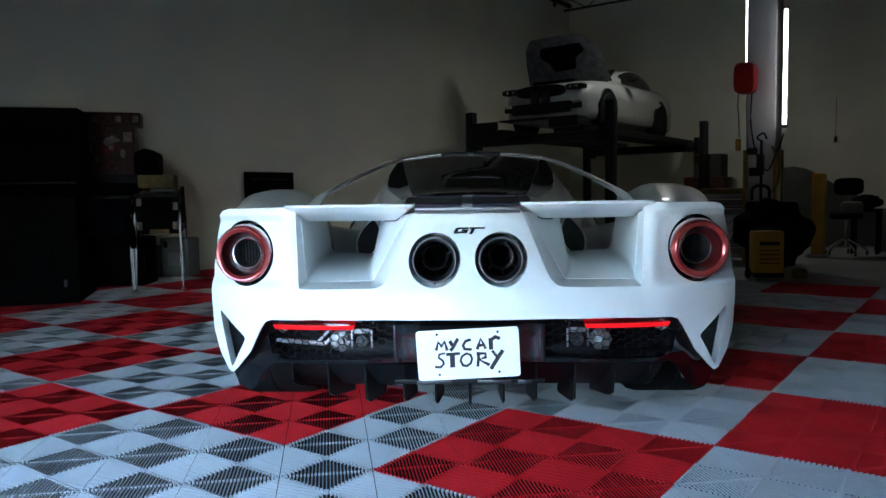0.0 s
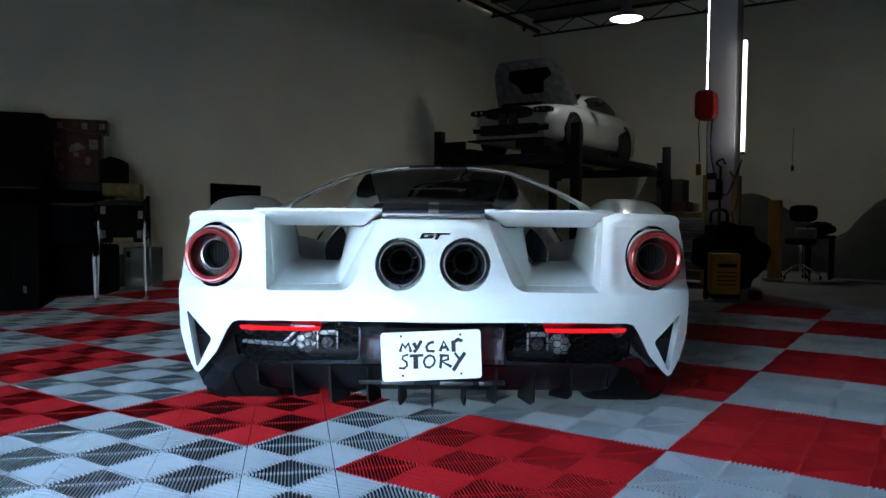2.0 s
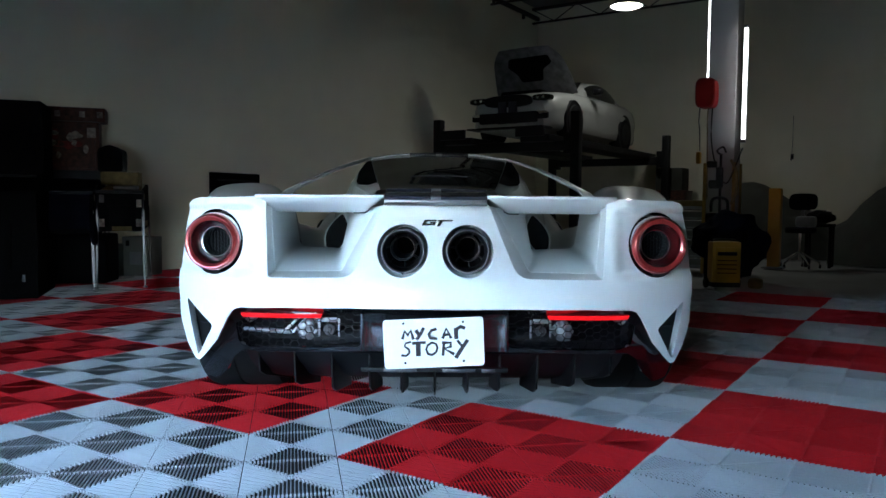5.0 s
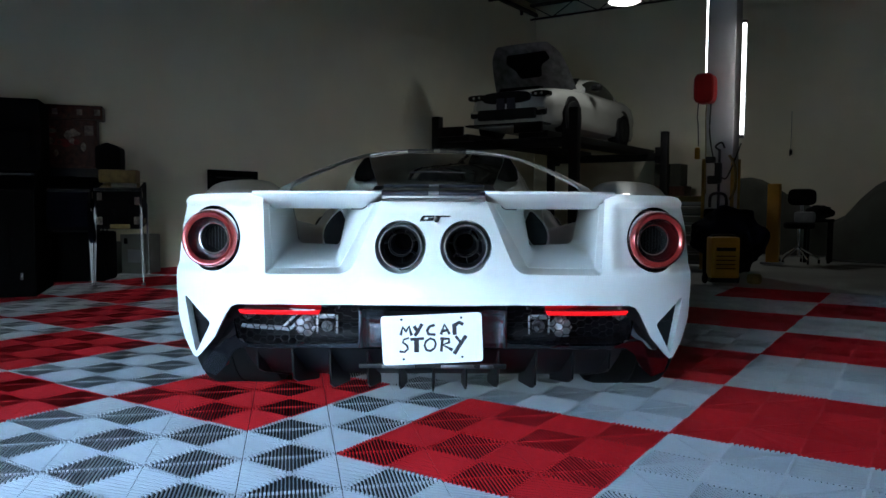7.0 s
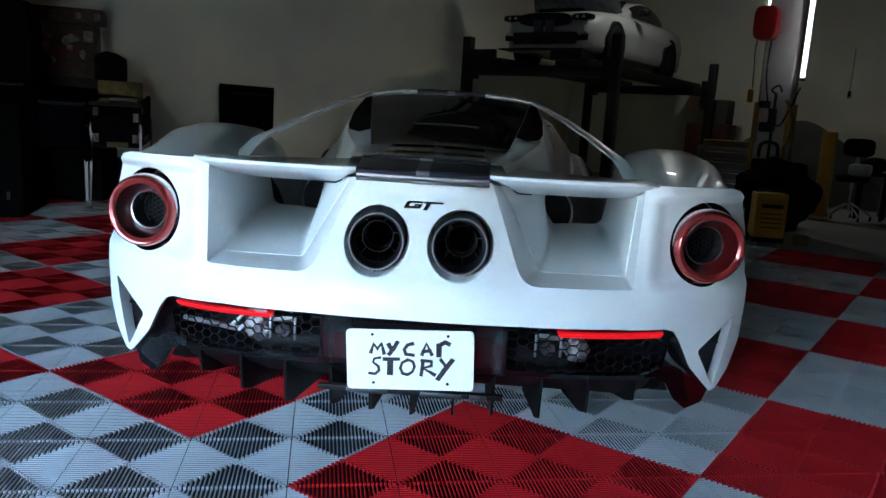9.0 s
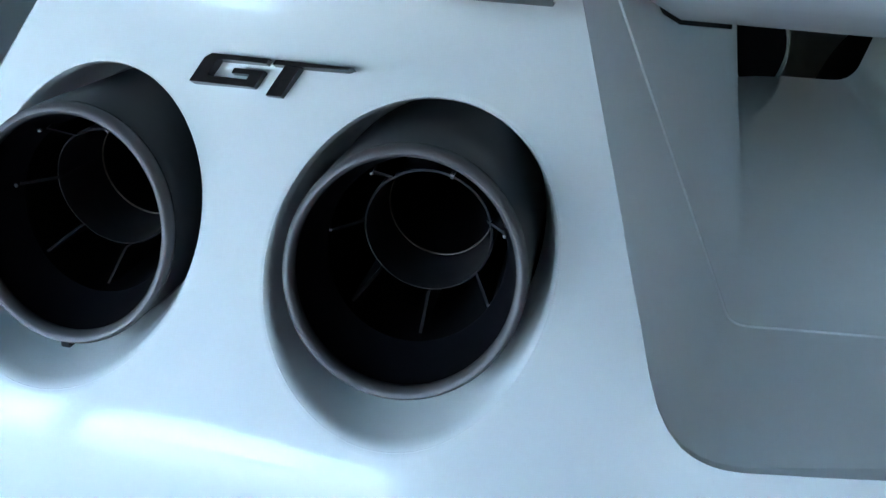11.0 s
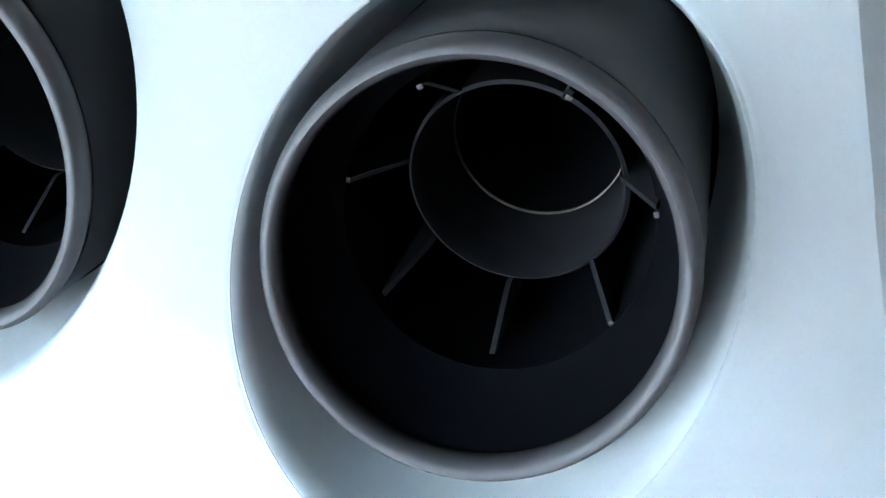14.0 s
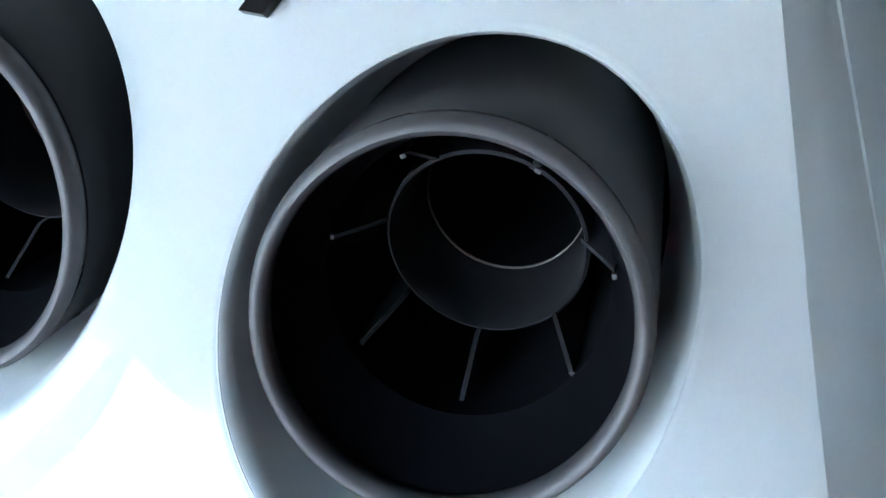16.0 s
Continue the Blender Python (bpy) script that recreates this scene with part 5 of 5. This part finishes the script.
bmesh.ops.solidify(bm, geom=bm.faces[:], thickness=0.012)
solo("draped_blanket", bm, CLOTH, "dark navy blanket draped over the pinball machine", "blanket", pose(-3.36, 4.37, 0.0, 0, 0, 18))
pinball(pose(-2.865, 4.62, 0, 0, 0, 18) @ Matrix.Diagonal((0.70, 1, 1, 1)), "black pinball machine with its head folded away, on chrome legs", False)
t = thing("black_case", "small black rounded case standing on a yellow box", "case", pose(-3.21, 5.28, 0.125, 0, 0, 10))
part("yellow_box", nbox((0.09, 0, 0.90), (0.35, 0.22, 0.13), 0.012), DUST_YELLOW, t)
part("case", loft(bmesh.new(), [[(x, y, z) for x, z in round_poly([(-0.11, 0.965), (-0.11, 1.19), (0.0, 1.235), (0.12, 1.18), (0.12, 0.965)], 0.03, 3)] for y in (-0.10, 0.12)]), DARK, t)
t = thing("white_carton", "white carton with a dark picture under the pinball machine", "carton", pose(-3.16, 5.90, 0, 0, 0, -14))
part("box", nbox((0, 0, 0.21), (0.30, 0.28, 0.42), 0.006), CARD, t)
part("picture", nbox((0.02, -0.143, 0.19), (0.15, 0.006, 0.14), 0.001), STEEL, t)
part("label_bar", nbox((-0.08, -0.143, 0.35), (0.04, 0.006, 0.06), 0.001), DARK, t)
solo("grey_carton", nbox((0, 0, 0.17), (0.22, 0.3, 0.34), 0.006), CARD, "plain grey carton under the pinball machine", "carton", pose(-3.44, 5.78, 0, 0, 0, -14))
solo("dark_bin", nbox((0, 0, 0.24), (0.60, 0.4, 0.48), 0.03), DARK, "dark storage bin under the pinball machine", "bin", pose(-3.46, 5.12, 0, 0, 0, 6))

# black arcade cabinet
t = thing("arcade_cabinet", "black arcade cabinet with a small bright latch", "arcade cabinet", pose(-3.20, 3.80, 0, 0, 0, 18) @ Matrix.Diagonal((1, 1, 0.94, 1)))
bm = bmesh.new()
loft(bm, [[(x, y, z) for y, z in ((0.0, 0.0), (0.0, 0.92), (0.10, 1.00), (0.36, 1.10), (0.42, 1.45), (0.34, 1.60), (0.34, 1.74), (0.84, 1.74), (0.84, 0.0))] for x in (-0.66, 0.0)])
bmesh.ops.bevel(bm, geom=bm.edges[:], offset=0.008, segments=2, affect="EDGES")
part("cabinet", bm, DARK, t)
part("control_panel", nbox((-0.33, 0.19, 1.06), (0.60, 0.24, 0.02), 0.006, pose(0, 0.0, 0.0)), SATIN, t)
part("screen", nbox((-0.33, 0.385, 1.30), (0.5, 0.012, 0.28), 0.004), DARK, t)
part("coin_door", nbox((-0.33, -0.006, 0.45), (0.30, 0.012, 0.40), 0.004), DARK, t)
part("latch", nbox((-0.10, -0.012, 0.18), (0.02, 0.016, 0.06), 0.003), LEG, t)

# framed dark panel on the side wall
t = thing("framed_panel", "dark framed panel hung on the side wall", "frame", at_room(Q0 + 0.03, 4.64, 0.89, 90) @ Matrix.Diagonal((0.92, 1, 0.95, 1)))
part("frame", nbox((0, 0.0, 0), (0.86, 0.05, 0.60), 0.008), DARK, t)
part("pane", nbox((0, -0.028, -0.02), (0.70, 0.008, 0.42), 0.002), DARK, t)
part("strip", nbox((0, -0.03, 0.20), (0.66, 0.01, 0.02), 0.002), SATIN, t)

# ---------------------------------------------------------------- outside the doorway
t = thing("yard_building", "long low pale building across the yard", "building", ROOM)
part("wall", nbox((2, -34, 1.35), (70, 6, 2.9), 0.03), FACADE, t)
part("roof", nbox((2, -34, 2.95), (71, 7, 0.3), 0.03), STEEL, t)
for k in range(9):
    w = part("window", nbox((-24 + 6.2 * k, -30.97, 1.6), (2.2, 0.1, 1.2), 0.02), GLASS, t)
    part("sill", nbox((-24 + 6.2 * k, -30.92, 0.95), (2.4, 0.2, 0.1), 0.01), FACADE, w)
t = thing("utility_pole", "wooden utility pole across the yard", "pole", at_room(-4.0, -24))
bm = bmesh.new()
rod(bm, (0, 0, -0.07), (0, 0, 9.5), 0.16, 14, 0.11)
part("shaft", bm, BARK, t)
part("cross_arm", nbox((0, 0, 8.7), (2.2, 0.12, 0.14), 0.01), BARK, t)


def tree(m, seed):
    rng = random.Random(seed)
    t = thing("tree", "leafy street tree beyond the yard", "tree", m, "street trees")
    bm = bmesh.new()
    rod(bm, (0, 0, -0.07), (0.1, 0, 2.6), 0.20, 10, 0.13)
    tips = []
    for k in range(7):
        a = k * 0.9 + rng.random()
        tip = (1.6 * math.cos(a), 1.6 * math.sin(a), 3.6 + 1.6 * rng.random())
        rod(bm, (0.1, 0, 2.3), tip, 0.09, 7, 0.03)
        tips.append(Vector(tip))
    part("trunk", bm, BARK, t)
    bm = bmesh.new()
    for k in range(900):
        c = rng.choice(tips) + Vector((rng.gauss(0, 0.75), rng.gauss(0, 0.75), rng.gauss(0.3, 0.6)))
        q = Euler([rng.random() * 6 for _ in range(3)]).to_matrix()
        s = 0.10 + 0.10 * rng.random()
        bm.faces.new([bm.verts.new(c + q @ Vector(p) * s) for p in ((-1, 0, 0), (0, -0.5, 0.1), (1, 0, 0), (0, 0.5, 0.1))])
    part("crown", bm, LEAF, t, smooth=False)


tree(at_room(-9.5, -26), 3)
tree(at_room(9, -27), 5)

# ---------------------------------------------------------------- snap-together floor tiles, last
TILE, QUAD = 0.40, 0.20
TS, TQ = -0.162, -0.265     # a corner of the pattern
HALF_D = QUAD / math.sqrt(2)
RIB, TOPZ, DEEP_Z = 0.0109, 0.0, -0.006


def tile_mesh(name, mat):
    """One tile: two by two fields of ribs laid on the diagonals, turned field by field."""
    bm = bmesh.new()
    u, v = Vector((1, 1, 0)).normalized(), Vector((-1, 1, 0)).normalized()

    def bar(c, along, across, a, b, half, z0, z1):
        p = [c + along * s + across * w for s, w in ((a, -half), (b, -half), (b, half), (a, half))]
        lo, hi = [bm.verts.new((q.x, q.y, z0)) for q in p], [bm.verts.new((q.x, q.y, z1)) for q in p]
        bm.faces.new(hi)
        for i in range(4):
            bm.faces.new((lo[i], lo[(i + 1) % 4], hi[(i + 1) % 4], hi[i]))

    for i in (0, 1):
        for j in (0, 1):       # i along s, j along -q
            c = Vector((0.1 - 0.2 * j, -0.1 + 0.2 * i, 0))
            level = (i - j) % 2 == 0
            along, across = (u, v) if level else (v, u)
            n = int(2 * HALF_D / RIB)
            for k in range(n):
                o = (k - (n - 1) / 2) * RIB
                reach = HALF_D - abs(o) - 0.0008
                if reach < 0.004:
                    continue
                if level:
                    bar(c + across * o, along, across, -reach, -0.0012, 0.0016, DEEP_Z, TOPZ)
                    bar(c + across * o, along, across, 0.0012, reach, 0.0016, DEEP_Z, TOPZ)
                else:       # open fields: thin ribs from rim to rim
                    bar(c + across * o, along, across, -reach, reach, 0.0014, DEEP_Z, TOPZ - 0.0004)
            if not level:
                for k in range(13):      # small studs round the field's rim
                    o = -0.0925 + k * 0.01541
                    for px, py in ((o, -0.0975), (o, 0.0975), (-0.0975, o), (0.0975, o)):
                        bar(c + Vector((px, py, 0)), Vector((1, 0, 0)), Vector((0, 1, 0)), -0.0031, 0.0031, 0.0031, -0.006, TOPZ + 0.0028)
                for k in range(-12, 13):     # and a row of them across the ribs
                    bar(c, across, along, k * RIB - 0.0031, k * RIB + 0.0031, 0.0032, DEEP_Z, TOPZ + 0.0028)
    # black sheet close below the ribs, in place of the shade between them
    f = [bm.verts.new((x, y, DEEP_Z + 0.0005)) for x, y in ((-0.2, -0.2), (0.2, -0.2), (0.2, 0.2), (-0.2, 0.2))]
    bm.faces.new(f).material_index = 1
    return mesh_of(name, bm, [mat, GAP_SHADE], smooth=False)


def tile_red(a, b):
    """Colour by block: a counts tiles along s, b along -q; one plain row runs at b = 0."""
    if b == 0:
        return False
    sb = a // 2
    if b < 0:
        return (b // 2 + sb) % 2 == 1
    return ((b - 1) // 2 + sb) % 2 == 0


tile_floor = tagged(new("tile_floor"), "interlocking red and grey ribbed floor tiles", "floor", kind="structure")
tile_floor.matrix_basis = ROOM
RED_ME, GREY_ME = tile_mesh("floor_tile", RED_TILE), tile_mesh("floor_tile", GREY_TILE)
far_tiles = []
for a in range(-5, 14):
    for b in range(-18, 16):
        s, q = TS + 0.4 * a + 0.2, TQ - 0.4 * b - 0.2
        if not (Q0 + 0.2 < q < Q1 - 0.2) or (b >= 1 and a > 11 and q > -3):
            continue
        near = -1.4 < s < 2.7 and -4.2 < q < 2.2
        if near:
            shared("floor_tile", RED_ME if tile_red(a, b) else GREY_ME, tile_floor, pose(q, s, 0))
        else:
            far_tiles.append((q, s, tile_red(a, b)))
# the rest of the tiles, joined by colour
for red, mat_ in ((True, RED_TILE), (False, GREY_TILE)):
    src = RED_ME if red else GREY_ME
    co = np.empty(len(src.vertices) * 3)
    src.vertices.foreach_get("co", co)
    co = co.reshape(-1, 3)
    faces = [tuple(p.vertices) for p in src.polygons]
    spots = [(q, s) for q, s, r in far_tiles if r == red]
    V, F = [], []
    for k, (q, s) in enumerate(spots):
        V.append(co + np.array([q, s, 0.0]))
        base = k * len(co)
        F += [tuple(i + base for i in f) for f in faces]
    me = bpy.data.meshes.new("far_tiles")
    me.from_pydata(np.concatenate(V).tolist(), [], F)
    me.materials.append(mat_)
    me.materials.append(GAP_SHADE)
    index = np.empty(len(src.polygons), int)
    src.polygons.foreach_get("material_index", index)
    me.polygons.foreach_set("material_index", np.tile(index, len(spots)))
    ob = new("far_tiles", me)
    ob.parent = tile_floor
    tagged(ob, kind="stuff")
